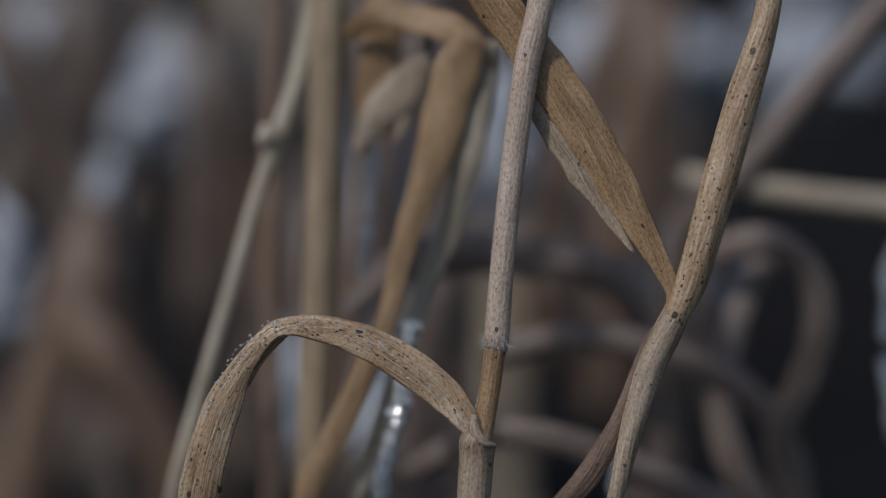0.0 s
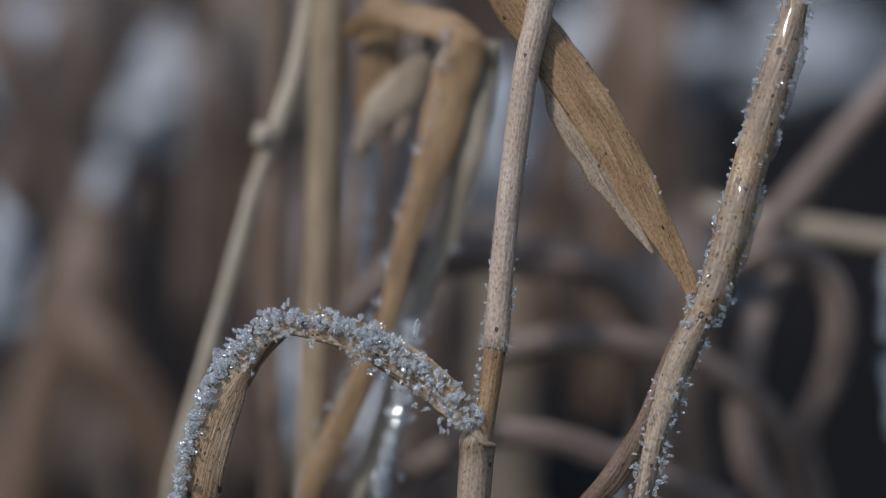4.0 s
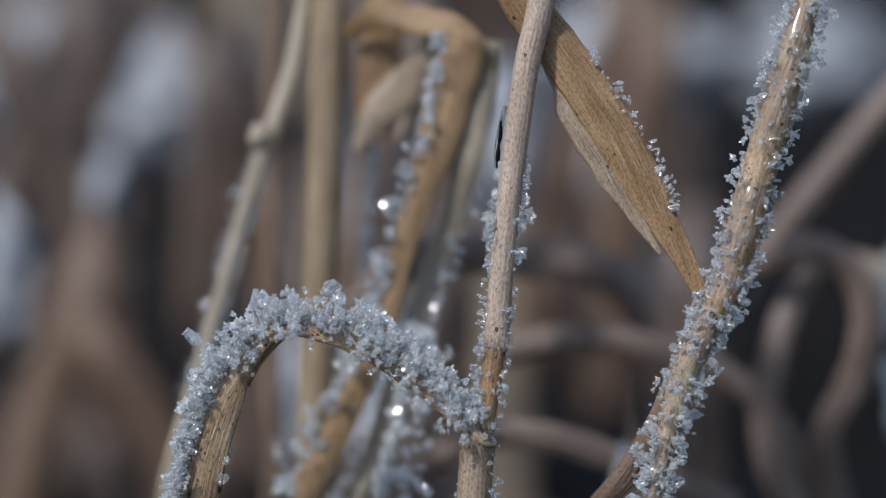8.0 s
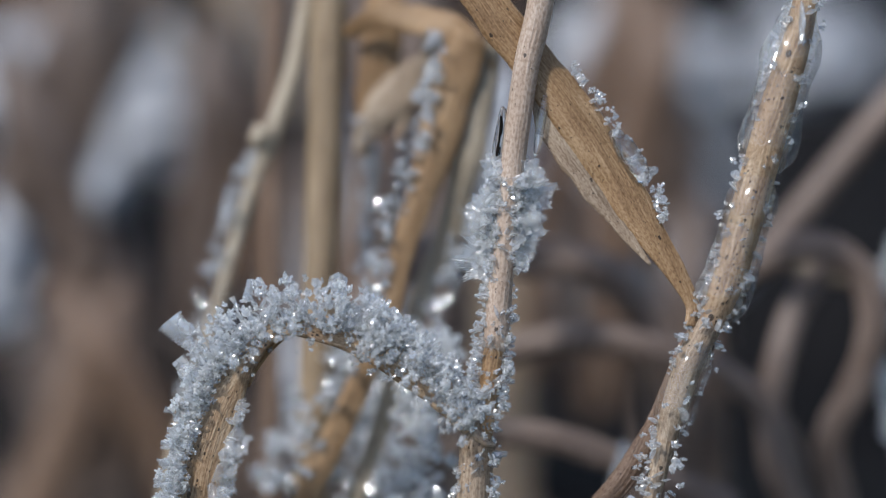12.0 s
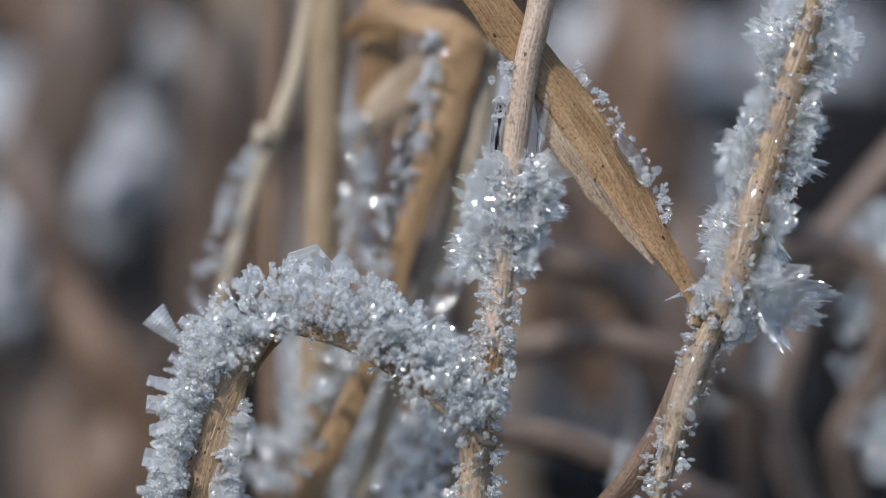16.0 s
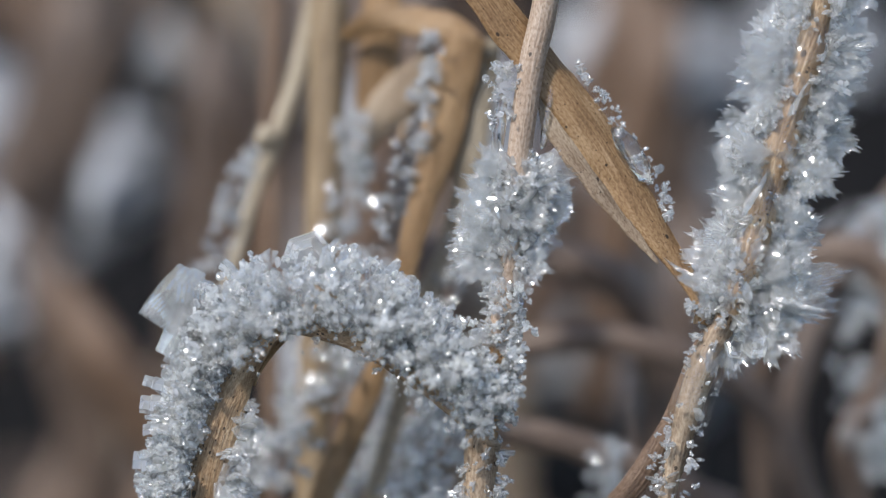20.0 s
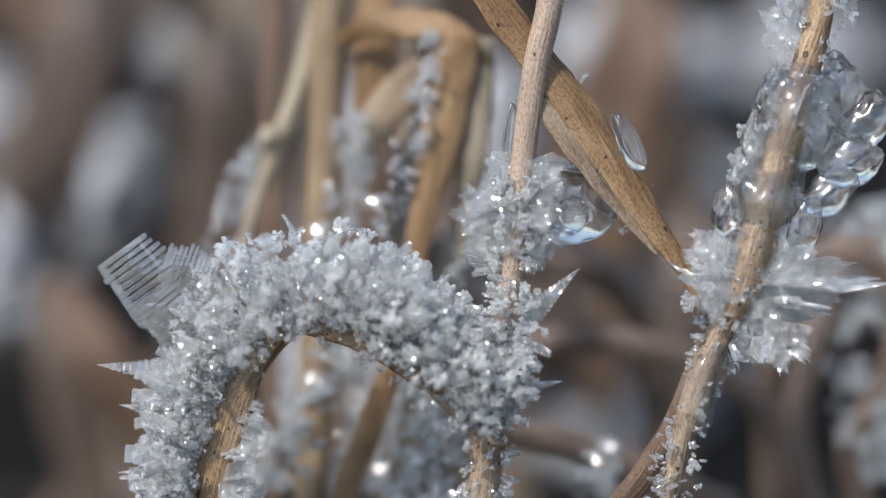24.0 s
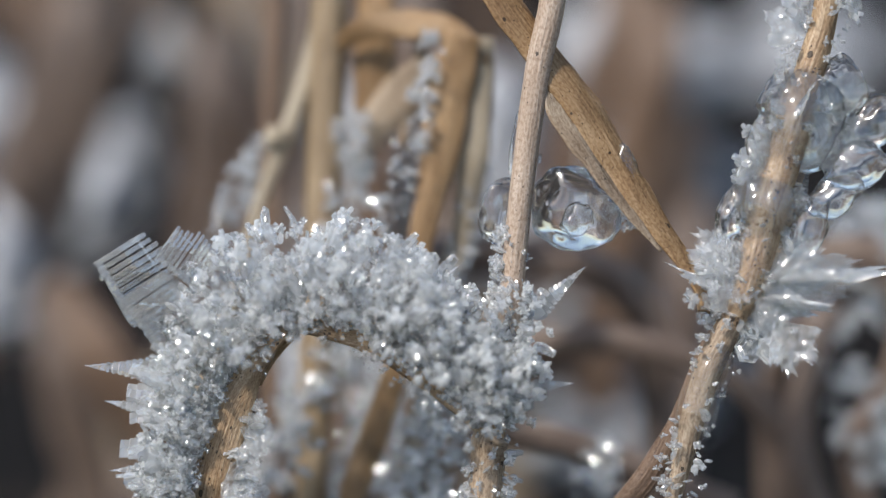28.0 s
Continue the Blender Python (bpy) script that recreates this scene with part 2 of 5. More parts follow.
def crystal_meshes():
    """Ice forms of unit size, growing along +z from the origin; the crystals share them."""
    made = {"grain": [], "clot": [], "shard": [], "hopper": [], "plate": [], "feather": [], "needle": [], "slab": [], "spike": []}

    def keep(kind, bm, mat):
        bmesh.ops.recalc_face_normals(bm, faces=bm.faces)
        me = bpy.data.meshes.new("ice_" + kind)
        bm.to_mesh(me)
        bm.free()
        me.materials.append(mat)
        made[kind].append(me)

    def terraces(profile, squash, lean, rng, tip):
        """A hexagonal body of stepped rings (radius, height), leaning as it grows."""
        bm = bmesh.new()
        rings = []
        spin = rng.uniform(0, 1)
        wob = [1 + rng.uniform(-.12, .12) for _ in range(6)]
        for r, z in profile:
            rings.append([bm.verts.new((r * wob[k] * math.cos(spin + k * math.pi / 3) + lean * z, squash * r * wob[k] * math.sin(spin + k * math.pi / 3), z)) for k in range(6)])
        for a, b in zip(rings, rings[1:]):
            for k in range(6):
                bm.faces.new((a[k], a[(k + 1) % 6], b[(k + 1) % 6], b[k]))
        bm.faces.new(rings[0][::-1])
        top = bm.verts.new((lean * profile[-1][1], 0, profile[-1][1] + tip))
        for k in range(6):
            bm.faces.new((rings[-1][k], rings[-1][(k + 1) % 6], top))
        return bm

    def sheet(edge, n, m, thick, ridge, warp, rng):
        """A thin ribbed sheet: edge(a) gives (x, z) of the rim for a in -1..1, ribs run out to it from the foot."""
        bm = bmesh.new()
        both = []
        for side in (1, -1):
            rows = []
            for k in range(n + 1):
                a = -1 + 2 * k / n
                x, z = edge(a, k)
                up = ridge if k % 2 else -ridge * 0.3
                rows.append([bm.verts.new((x * q / m + 0.02 * a, side * (thick * (1.15 - 0.6 * q / m) + up * min(1, 2.5 * q / m) * (0.6 if q == m else 1)) + warp * (q / m) ** 2 * math.sin(a * 2.2), z * q / m)) for q in range(m + 1)])
            both.append(rows)
        for rows, flip in zip(both, (False, True)):
            for a, b in zip(rows, rows[1:]):
                for q in range(m):
                    f = (a[q], b[q], b[q + 1], a[q + 1])
                    bm.faces.new(f[::-1] if flip else f)
        one, two = both
        for k in range(n):
            bm.faces.new((one[k][m], one[k + 1][m], two[k + 1][m], two[k][m]))
            bm.faces.new((one[k][0], two[k][0], two[k + 1][0], one[k + 1][0]))
        for q in range(m):
            bm.faces.new((one[0][q], one[0][q + 1], two[0][q + 1], two[0][q]))
            bm.faces.new((one[n][q], two[n][q], two[n][q + 1], one[n][q + 1]))
        return bm

    def prism(bm, foot, way, r, length, flat, rng):
        """A six-sided crystal from foot along way, its end cut off askew."""
        way = way.normalized()
        side = way.orthogonal().normalized()
        over = way.cross(side) * flat
        spin, lean = rng.uniform(0, 2), Vector([rng.uniform(-.25, .25) * r for _ in range(3)])
        rings = []
        for k, z in ((0.75, 0.0), (1.0, 0.55), (0.92, 1.0)):
            rings.append([bm.verts.new(foot + way * length * z + (side * math.cos(spin + q * math.pi / 3) + over * math.sin(spin + q * math.pi / 3)) * r * k
                                       + (lean * (q % 3) if z == 1.0 else Vector())) for q in range(6)])
        for a, b in zip(rings, rings[1:]):
            for q in range(6):
                bm.faces.new((a[q], a[(q + 1) % 6], b[(q + 1) % 6], b[q]))
        bm.faces.new(rings[0][::-1])
        bm.faces.new(rings[-1])

    def star(rng, arms, reach, taper, squash):
        """A burr: a small core with blunt three-sided crystals standing out of it."""
        bm = bmesh.new()
        bmesh.ops.create_icosphere(bm, subdivisions=1, radius=0.24)
        for v in bm.verts:
            v.co *= rng.uniform(0.8, 1.2)
        bm.faces.ensure_lookup_table()
        for f in rng.sample(list(bm.faces), arms):
            old = list(f.verts)
            mid, nor = f.calc_center_median(), f.normal.copy()
            h, k = rng.uniform(*reach), rng.uniform(*taper)
            skew = Vector([rng.uniform(-.1, .1) for _ in range(3)])
            top = [bm.verts.new(mid + (v.co - mid) * k + nor * h * rng.uniform(.85, 1.1) + skew) for v in old]
            for q in range(3):
                bm.faces.new((old[q], old[(q + 1) % 3], top[(q + 1) % 3], top[q]))
            bm.faces.new(top)
            bm.faces.remove(f)
        bmesh.ops.transform(bm, matrix=Matrix.Translation((0, 0, 0.25)) @ Matrix.Diagonal((1, squash, rng.uniform(0.9, 1.25), 1)), verts=bm.verts)
        return bm

    for s in range(10):
        rng = random.Random(100 + s)
        keep("grain", star(rng, 9, (0.1, 0.34), (0.7, 1.05), rng.uniform(.6, 1)), GLASSY)
    for s in range(10):
        rng = random.Random(150 + s)
        keep("clot", star(rng, 10, (0.1, 0.34), (0.7, 1.05), rng.uniform(.6, 1)), FROST)
    for s in range(8):
        rng = random.Random(200 + s)
        r = rng.uniform(0.2, 0.34)
        keep("shard", terraces([(r * .7, -.15), (r, .1), (r * 1.02, .35), (r * .86, .37), (r * .9, .58), (r * .74, .6), (r * .76, .8)], rng.uniform(.4, .8), rng.uniform(-.2, .2), rng, rng.uniform(-.1, .06)), PLATE)
    for s in range(4):
        rng = random.Random(300 + s)
        prof = [(0.1, -0.2), (0.14, 0.0)]
        for k in range(9):
            r = 0.2 + 0.27 * k / 9
            prof += [(r, 0.02 + 0.1 * k), (r + 0.015, 0.07 + 0.1 * k), (r * 0.78, 0.085 + 0.1 * k)]
        keep("hopper", terraces(prof, 0.62, rng.uniform(-.3, .3), rng, -0.55), SLAB)
    for s in range(3):
        rng = random.Random(350 + s)
        bm = bmesh.new()
        for k in range(11):
            x = -0.49 + 0.095 * k
            h, lo = rng.uniform(0.86, 1.0) - 0.006 * (k - 5) ** 2, rng.uniform(0.0, 0.06)
            wide = 0.24 - 0.012 * abs(k - 5)
            tilt = 0.05 * rng.uniform(-1, 1)
            ring = [[bm.verts.new((x + dx + tilt * y, y, z)) for dx in (-0.03, 0.03)] for y, z in
                    ((-wide * 0.7, lo), (-wide, h * 0.55), (-wide * 0.8, h * 0.9), (-wide * 0.2, h), (wide * 0.5, h * 0.97), (wide, h * 0.6), (wide * 0.7, lo))]
            for a, b in zip(ring, ring[1:] + ring[:1]):
                bm.faces.new((a[0], b[0], b[1], a[1]))
            bm.faces.new([a[0] for a in ring][::-1])
            bm.faces.new([a[1] for a in ring])
        for z, r in ((0.1, 0.08), (0.7, 0.03)):
            prism(bm, Vector((-0.46, rng.uniform(-.06, .06), z)), Vector((1, 0, rng.uniform(-.05, .05))), r, 0.9, 0.5, rng)
        keep("slab", bm, SLAB)
    for s in range(10):
        rng = random.Random(400 + s)
        r = rng.uniform(0.34, 0.5)
        thick = rng.uniform(0.05, 0.09)
        bm = terraces([(r * .5, -thick * 1.4), (r * .55, -thick), (r * .8, -thick), (r * .84, -thick * .5), (r, -thick * .5), (r, thick * .4), (r * .82, thick * .45), (r * .8, thick * .9), (r * .5, thick), (r * .46, thick * 1.5)], rng.uniform(.65, 1), 0, rng, -thick * 0.6)
        bmesh.ops.transform(bm, matrix=Matrix.Translation((0, 0, r * 0.85)) @ Matrix.Rotation(math.pi / 2 + rng.uniform(-.3, .3), 4, "X") @ Matrix.Rotation(rng.uniform(0, 3), 4, "Z"), verts=bm.verts)
        keep("plate", bm, PLATE)
    for s in range(8):
        rng = random.Random(500 + s)
        wide = rng.uniform(0.5, 1.0)
        n = 60
        lobes = [1 + 0.12 * math.sin(k * rng.uniform(0.28, 0.34) + s) for k in range(n + 1)]
        cut = [lobes[k] * rng.uniform(0.86, 1.0) * (0.9 if k % 2 else 1.0) for k in range(n + 1)]
        fan = sheet(lambda a, k: (math.sin(wide * a) * cut[k] * (1 - 0.2 * a * a), math.cos(wide * a) * cut[k] * (1 - 0.25 * a * a)), n, 6, 0.006, 0.011, rng.uniform(-.25, .25), rng)
        keep("feather", fan, FEATHER)
    for s in range(4):
        rng = random.Random(600 + s)
        r = rng.uniform(.035, .06)
        keep("needle", terraces([(r, -.1), (r, .3), (r * .8, .6), (r * .5, .9)], 0.7, rng.uniform(-.1, .1), rng, 0.12), PLATE)
    for s in range(3):
        rng = random.Random(650 + s)
        prof = [(0.1, -.1), (0.19, 0.0)]
        for k in range(11):
            r = 0.18 * (1 - k / 11) + 0.015
            prof += [(r, 0.04 + 0.08 * k), (r * rng.uniform(1.0, 1.2), 0.09 + 0.08 * k), (r * 0.8, 0.1 + 0.08 * k)]
        keep("spike", terraces(prof, 0.45, rng.uniform(-.06, .06), rng, 0.12), PLATE)
    return made


FORMS = crystal_meshes()
MOVES = []          # (object, rows) for motions()


def table(pairs, x):
    return float(np.interp(x, [p[0] for p in pairs], [p[1] for p in pairs]))


BEATS = (3.5, 5.5, 8.0, 10.0, 12.5, 15.0, 17.0, 19.0, 21.5, 23.5, 25.0, 28.0)


def quick(a, b, k):
    """A turn k of the way from pose a to pose b."""
    return a.to_quaternion().slerp(b.to_quaternion(), k).to_matrix().to_4x4()


def crust(label, path, reach, grow, count, kinds, size, arc, born, seed, half=0.7, front=0.6, gone=None, clump=None, inward=0.0, stay=0.0, deep=(1.0, 3.0), tuck=0.0, rooted=1.0, den=()):
    """Ice that creeps out of a blade or stem. path: (u, v, d) along it; reach: final thickness in mm as (share of path, mm);
    grow: (seconds, share of the reach); arc: degrees round the bearer, 0 to the left of the way, 90 to the front; born: first and last
    second of appearing; gone: (start, end) of sinking back, but for the share stay; clump: (share, spread) where the crystals crowd;
    inward: how far in mm it spreads back over the bearer's face; tuck: how far in mm from the path, away from the ice, it starts;
    rooted: how much of the reach the long crystals move out, the rest being their own length; den: points (u, v, d) where the larger ones wait."""
    rng = random.Random(seed)
    rows = spline(path, 12)
    base = thing("ice_crust", at(*path[len(path) // 2]), label, "ice crust", "ice crusts on the grass")
    root = base.location
    names = list(kinds)
    for i in range(count):
        s = rng.random() if clump is None else min(max(rng.gauss(*clump), 0), 1)
        q = s * (len(rows) - 1)
        j = min(int(q), len(rows) - 2)
        here = at(*(rows[j] * (1 - q + j) + rows[j + 1] * (q - j))[:3])
        t = (at(*rows[j + 1][:3]) - at(*rows[j][:3])).normalized()
        left = t.cross(AWAY).normalized()
        turn = rng.uniform(*arc)
        if rng.random() < 0.4 and arc[0] * arc[1] < 0:
            turn *= 0.5
        a = radians(turn)
        out = (left * math.cos(a) - AWAY * math.sin(a)).normalized()
        kind = rng.choices(names, [kinds[k] for k in names])[0]
        f = rng.random() ** 0.85
        big = rng.random()
        span = size[0] + (size[1] - size[0]) * big ** 1.7
        span *= {"feather": 2.0, "plate": 1.3, "needle": 1.6, "spike": 2.4, "hopper": 1.2, "shard": 1.2, "grain": 1.1, "clot": 1.1}[kind]
        ob = new("ice_" + kind, rng.choice(FORMS[kind]))
        ob.parent = base
        ob.scale = (span * MM,) * 3
        tip = (out + 0.5 * Vector([rng.uniform(-1, 1) for _ in range(3)])).normalized()
        final = tip.to_track_quat("Z", "Y").to_matrix().to_4x4() @ pose(0, 0, 0, 0, 0, rng.uniform(0, 360))
        if kind == "feather":
            tip = (left * math.cos(a) + t * rng.uniform(-0.9, 0.9) - AWAY * 0.35 * math.sin(a)).normalized()
            across = (AWAY.cross(tip) + 0.45 * Vector([rng.uniform(-1, 1) for _ in range(3)]))
            across = (across - tip * across.dot(tip)).normalized()
            final = Matrix((across, tip.cross(across), tip)).transposed().to_4x4()
        flat_x = (here - EYE).normalized()
        flat_z = (t - flat_x * t.dot(flat_x)).normalized()
        flat = Matrix((flat_x, flat_z.cross(flat_x), flat_z)).transposed().to_4x4()
        start = born[0] + (born[1] - born[0]) * (0.75 * big + 0.25 * rng.random()) * rng.uniform(0.6, 1)
        thick = table(reach, s)
        back = rng.random() * inward * max(0.0, math.sin(a) + 0.3)
        surface = left * (half * math.cos(a) * rng.uniform(0.7, 0.95) - back) - AWAY * half * abs(math.sin(a)) * front - AWAY * (0.3 if back else 0.0)
        sink = rng.uniform(*deep) if kind != "feather" else rng.uniform(*deep) + span * 0.4
        sight = (here - EYE).normalized()
        hidden = here + (sight * sink - t * span * 0.5 - left * tuck) * MM
        if den and span > 0.6:
            spot = min((at(*q) for q in den), key=lambda q: (q - here).length + rng.uniform(0, 1.5) * MM)
            hidden = spot + ((spot - EYE).normalized() * sink - t * span * 0.3) * MM
        far = thick * f * (rooted if kind not in ("grain", "clot") else min(1.0, rooted * 1.5))

        def there(time):
            lift = max(far * table(grow, time), min(0.3 * span, 0.12 * time)) if tuck and span > 0.9 else far * table(grow, time)
            return here + (surface + out * (lift - span * 0.22 - 0.1)) * MM

        end = start + 1.2 + span * 0.4
        keys = [(0.0, hidden, flat), (max(start, 0.05), hidden, flat)] if end > 0.5 else [(0.0, there(0), final)]
        start = max(start, 0.05)
        end = max(end, start + 0.6)
        for k in (0.35, 0.7, 1.0) if len(keys) > 1 else ():
            when = start + (end - start) * k
            keys.append((when, hidden.lerp(there(when), k), quick(flat, final, k)))
        leaves = rng.uniform(*gone) if gone and rng.random() >= stay else None
        for beat in BEATS:
            if beat > keys[-1][0] + 0.6:
                keys.append((beat, there(beat), final))
        if leaves:
            keys = [k for k in keys if k[0] < leaves - 0.3]
            last = keys[-1]
            keys.append((leaves, there(leaves) if leaves > end else last[1], last[2]))
            stop = keys[-1]
            keys += [(leaves + 1.1 * k, stop[1].lerp(hidden, k), quick(stop[2], flat, k)) for k in (0.35, 0.7, 1.0)]
        if keys[-1][0] < 28:
            keys.append((28.0, keys[-1][1], keys[-1][2]))
        keys = [k for k in keys if k[0] <= 28]
        MOVES.append((ob, [(k[0], Matrix.Translation(k[1] - root) @ k[2]) for k in keys]))
    return base


def sway(ob, rows, pivot):
    """Rows (seconds, mm to the right, mm up, degrees clockwise) of a thing that leans and shifts, about pivot."""
    home = Matrix.Translation(ob.location)
    MOVES.append((ob, [(t, Matrix.Translation((RIGHT * x + UP * y) * MM) @ Matrix.Translation(pivot) @ Matrix.Rotation(radians(a), 4, AWAY) @ Matrix.Translation(-pivot) @ home)
                       for t, x, y, a in rows]))


def foot_of(p, dx=0.0):
    """Where a stem that leaves downward from p (u, v, d) meets the ground, as (u, v, d)."""
    q = at(*p)
    g = Vector((q.x + dx * MM, q.y, -0.002))
    r = g - EYE
    d = r.dot(AWAY) / MM
    k = STAND / d
    return (r.dot(RIGHT) / MM * k, r.dot(UP) / MM * k, d - STAND)


def down(p, width, end, dx=0.0, steps=6):
    """Points from p (u, v, d) straight down into the ground, the width going over to end."""
    g = foot_of(p, dx)
    return [(*[a + (b - a) * k / steps for a, b in zip(p, g)], width + (end - width) * k / steps, 0) for k in range(1, steps + 1)]


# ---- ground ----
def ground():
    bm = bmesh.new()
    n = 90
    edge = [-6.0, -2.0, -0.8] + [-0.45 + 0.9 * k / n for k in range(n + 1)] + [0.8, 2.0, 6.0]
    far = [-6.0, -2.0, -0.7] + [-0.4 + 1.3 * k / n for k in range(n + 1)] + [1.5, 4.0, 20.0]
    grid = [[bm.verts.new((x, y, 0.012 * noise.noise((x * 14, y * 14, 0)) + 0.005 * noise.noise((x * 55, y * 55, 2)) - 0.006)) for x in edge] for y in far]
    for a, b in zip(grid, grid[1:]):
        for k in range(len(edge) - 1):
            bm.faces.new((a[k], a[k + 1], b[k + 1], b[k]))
    return tagged(part("ground", bm, SOIL, None), "damp soil under matted dead grass, coloured near-black for its deep shade", "ground", kind="structure")


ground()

# ---- grass in focus: the middle plant with its arching leaf ----
MID = Vector((at(*foot_of((1.93, -15.19, 0)))))
plant = thing("dry_grass_stem", MID, "dry straw grass stem with an arching speckled leaf", "dry grass")
part("upper_culm", sweep([(6.58, 21.73, 0, 1.5, 0), (5.96, 15.19, 0, 1.62, 0), (5.03, 10.71, 0, 1.6, 0), (4.24, 4.86, 0, 1.5, 0), (3.68, -0.31, 0, 1.45, 0), (3.27, -5.48, 0, 1.55, 0), (3.2, -6.1, 0, 1.2, 0)],
     round_section(0.012, 24, 1.0)), CULM, plant, "pinkish ribbed culm with black dots")
part("middle_culm", sweep([(3.24, -5.68, 0, 1.2, 0), (3.17, -6.23, 0, 1.35, 0), (2.89, -8.23, 0, 1.3, 0), (2.55, -10.47, 0, 1.25, 0), (2.34, -12.02, 0, 1.2, 0)], round_section(0.02, 20, 2.0)), GOLD, plant, "honey-coloured culm below the node")
part("sheath", sweep([(2.55, -11.26, -0.1, 1.5, 0), (2.14, -11.74, -0.1, 2.15, 0), (2.03, -12.71, 0, 2.0, 0), (1.86, -15.19, 0, 2.0, 0), (1.76, -17.87, 0, 1.9, 0), *down((1.76, -17.87, 0), 1.9, 1.8)],
     round_section(0.05, 26, 3.0)), STRAW, plant, "ribbed greyish leaf sheath")
part("collar", sweep([(1.86, -10.12, -0.5, 0.5, 0), (2, -11.16, -0.8, 0.75, 0), (2.55, -11.85, -0.9, 0.6, 0), (3.17, -12.02, -0.5, 0.3, 0)], round_section(0.03, 12, 5.0)), STRAW, plant)
part("leaf_blade", sweep([(-16.67, -24.42, 3, 0.3, 0), (-15.91, -19.25, 1.5, 1.6, 0), (-14.95, -15.19, 0.4, 2.5, 0), (-14.33, -12.36, 0, 2.45, 0), (-13.29, -9.26, -0.1, 2.2, 0), (-11.98, -6.75, -0.2, 1.3, -8),
                          (-10.06, -4.75, -0.2, 1.2, -30), (-6.85, -4.79, -0.2, 1.9, -28), (-4.1, -5.82, -0.2, 2.2, -20), (-1.69, -7.37, -0.3, 2.3, -8), (0.21, -8.99, -0.4, 2.1, 0), (1.58, -10.57, -0.7, 1.5, 0), (2.2, -11.54, -0.6, 1.0, 0)],
                         blade_section(0.16, 0.22, 9, 1.0)), SPOTTED, plant, "arching curled leaf with dark mould specks")


part("leaf_fold", sweep([(-9.61, -5.13, 0.5, 0.5, 0), (-10.81, -6.16, 0.7, 0.75, 0), (-11.43, -7.2, 0.8, 0.5, 0), (-11.85, -8.4, 0.8, 0.15, 0)], blade_section(0.2, 0.15, 5, 19.0)), GOLD, plant, "yellowish underside of the folded leaf")


def hairs(parent, path, count, reach, seed, spread):
    rng = random.Random(seed)
    bm = bmesh.new()
    for _ in range(count):
        p = at(*path)
        a = rng.uniform(0, 2 * math.pi)
        d = (RIGHT * math.cos(a) - AWAY * math.sin(a))
        o = p + d * spread * MM + UP * rng.uniform(-.25, .25) * MM
        tip = o + (d * rng.uniform(.3, 1) - UP * rng.uniform(-.5, 1)).normalized() * reach * rng.uniform(.4, 1) * MM
        w = RIGHT * 0.024 * MM
        w2 = UP * 0.024 * MM
        vs = [bm.verts.new(q) for q in (o - w, o + w, o + w2, tip)]
        for f in ((0, 1, 3), (1, 2, 3), (2, 0, 3), (0, 2, 1)):
            bm.faces.new([vs[k] for k in f])
    bm.loops.layers.uv.new("UVMap")
    return part("node_hairs", bm, HAIR, parent, "fine white hairs at the node", False)


hairs(plant, (3.27, -5.65, 0), 220, 1.0, 5, 0.6)
MID_ROWS = [(0, 0, 0, 0), (8, 0, 0, 0), (9.5, -0.25, -0.05, 0), (12.5, 0, 0, 0), (17, 0.0, 0.05, 0), (20, 0.3, 0.05, 0), (23.5, 0.55, 0.05, 0), (28, 0.72, 0.08, 0)]
sway(plant, MID_ROWS, MID)

# ---- grass in focus: the spotted plant with its slanting leaf ----
RP = Vector((at(*foot_of((10.19, -15.81, 0), -1.5))))
right_plant = thing("spotted_grass_stem", RP, "dry grass stem with dark mould blotches and a slanting leaf", "dry grass")
part("upper_culm", sweep([(21.21, 21.73, 0.5, 1.4, 0), (20.25, 17.25, 0.3, 1.5, 0), (19.56, 13.47, 0.2, 1.6, 0), (18.11, 8.64, 0, 2.0, 0), (16.6, 3.13, 0, 2.1, 0), (15.22, -1.69, 0, 1.9, 0), (14.05, -4.44, 0, 1.6, 0)],
     round_section(0.06, 24, 7.0)), SPOTTED, right_plant, "flattened culm with dark blotches")
part("lower_culm", sweep([(14.33, -3.68, 0.1, 1.6, 0), (13.64, -5.13, 0, 1.75, 0), (12.54, -7.54, 0, 1.7, 0), (11.5, -10.99, 0, 1.4, 0), (10.61, -14.77, 0, 1.0, 0), (10.19, -16.84, 0, 1.0, 0), *down((10.19, -16.84, 0), 1.0, 1.0, -1.5)],
     round_section(0.05, 22, 9.0)), STRAW, right_plant, "greyish lower culm")
part("withered_leaf", sweep([(13.64, -4.1, 0.8, 0.7, 0), (12.6, -6.16, 1.0, 1.2, 0), (11.05, -9.95, 1.2, 1.2, 0), (9.16, -13.4, 1.5, 1.5, 0), (7.44, -15.46, 2, 1.4, 0), (5.03, -17.87, 4, 0.8, 0)], blade_section(0.2, 0.2, 5, 4.0)), RUST, right_plant,
     "rust-brown withered leaf")
right_leaf = part("leaf_blade", sweep([(-1.52, 24.14, 2, 1.6, 0), (0.55, 19.66, 1.2, 2.6, 0), (2.89, 15.53, 0.6, 2.7, 0), (5.2, 12.43, 0.5, 2.8, 0), (7.54, 9.06, 0.4, 2.9, 0), (9.71, 5.54, 0.3, 2.7, 0), (11.74, 1.83, 0.1, 2.0, 0), (13.22, -0.83, 0, 1.3, 0),
                                       (14.05, -2.72, -0.1, 0.95, 0), (13.91, -4.1, -0.2, 0.9, 0)],
                                      blade_section(0.22, 0.2, 9, 6.0)), GOLD, right_plant, "golden striped leaf blade")
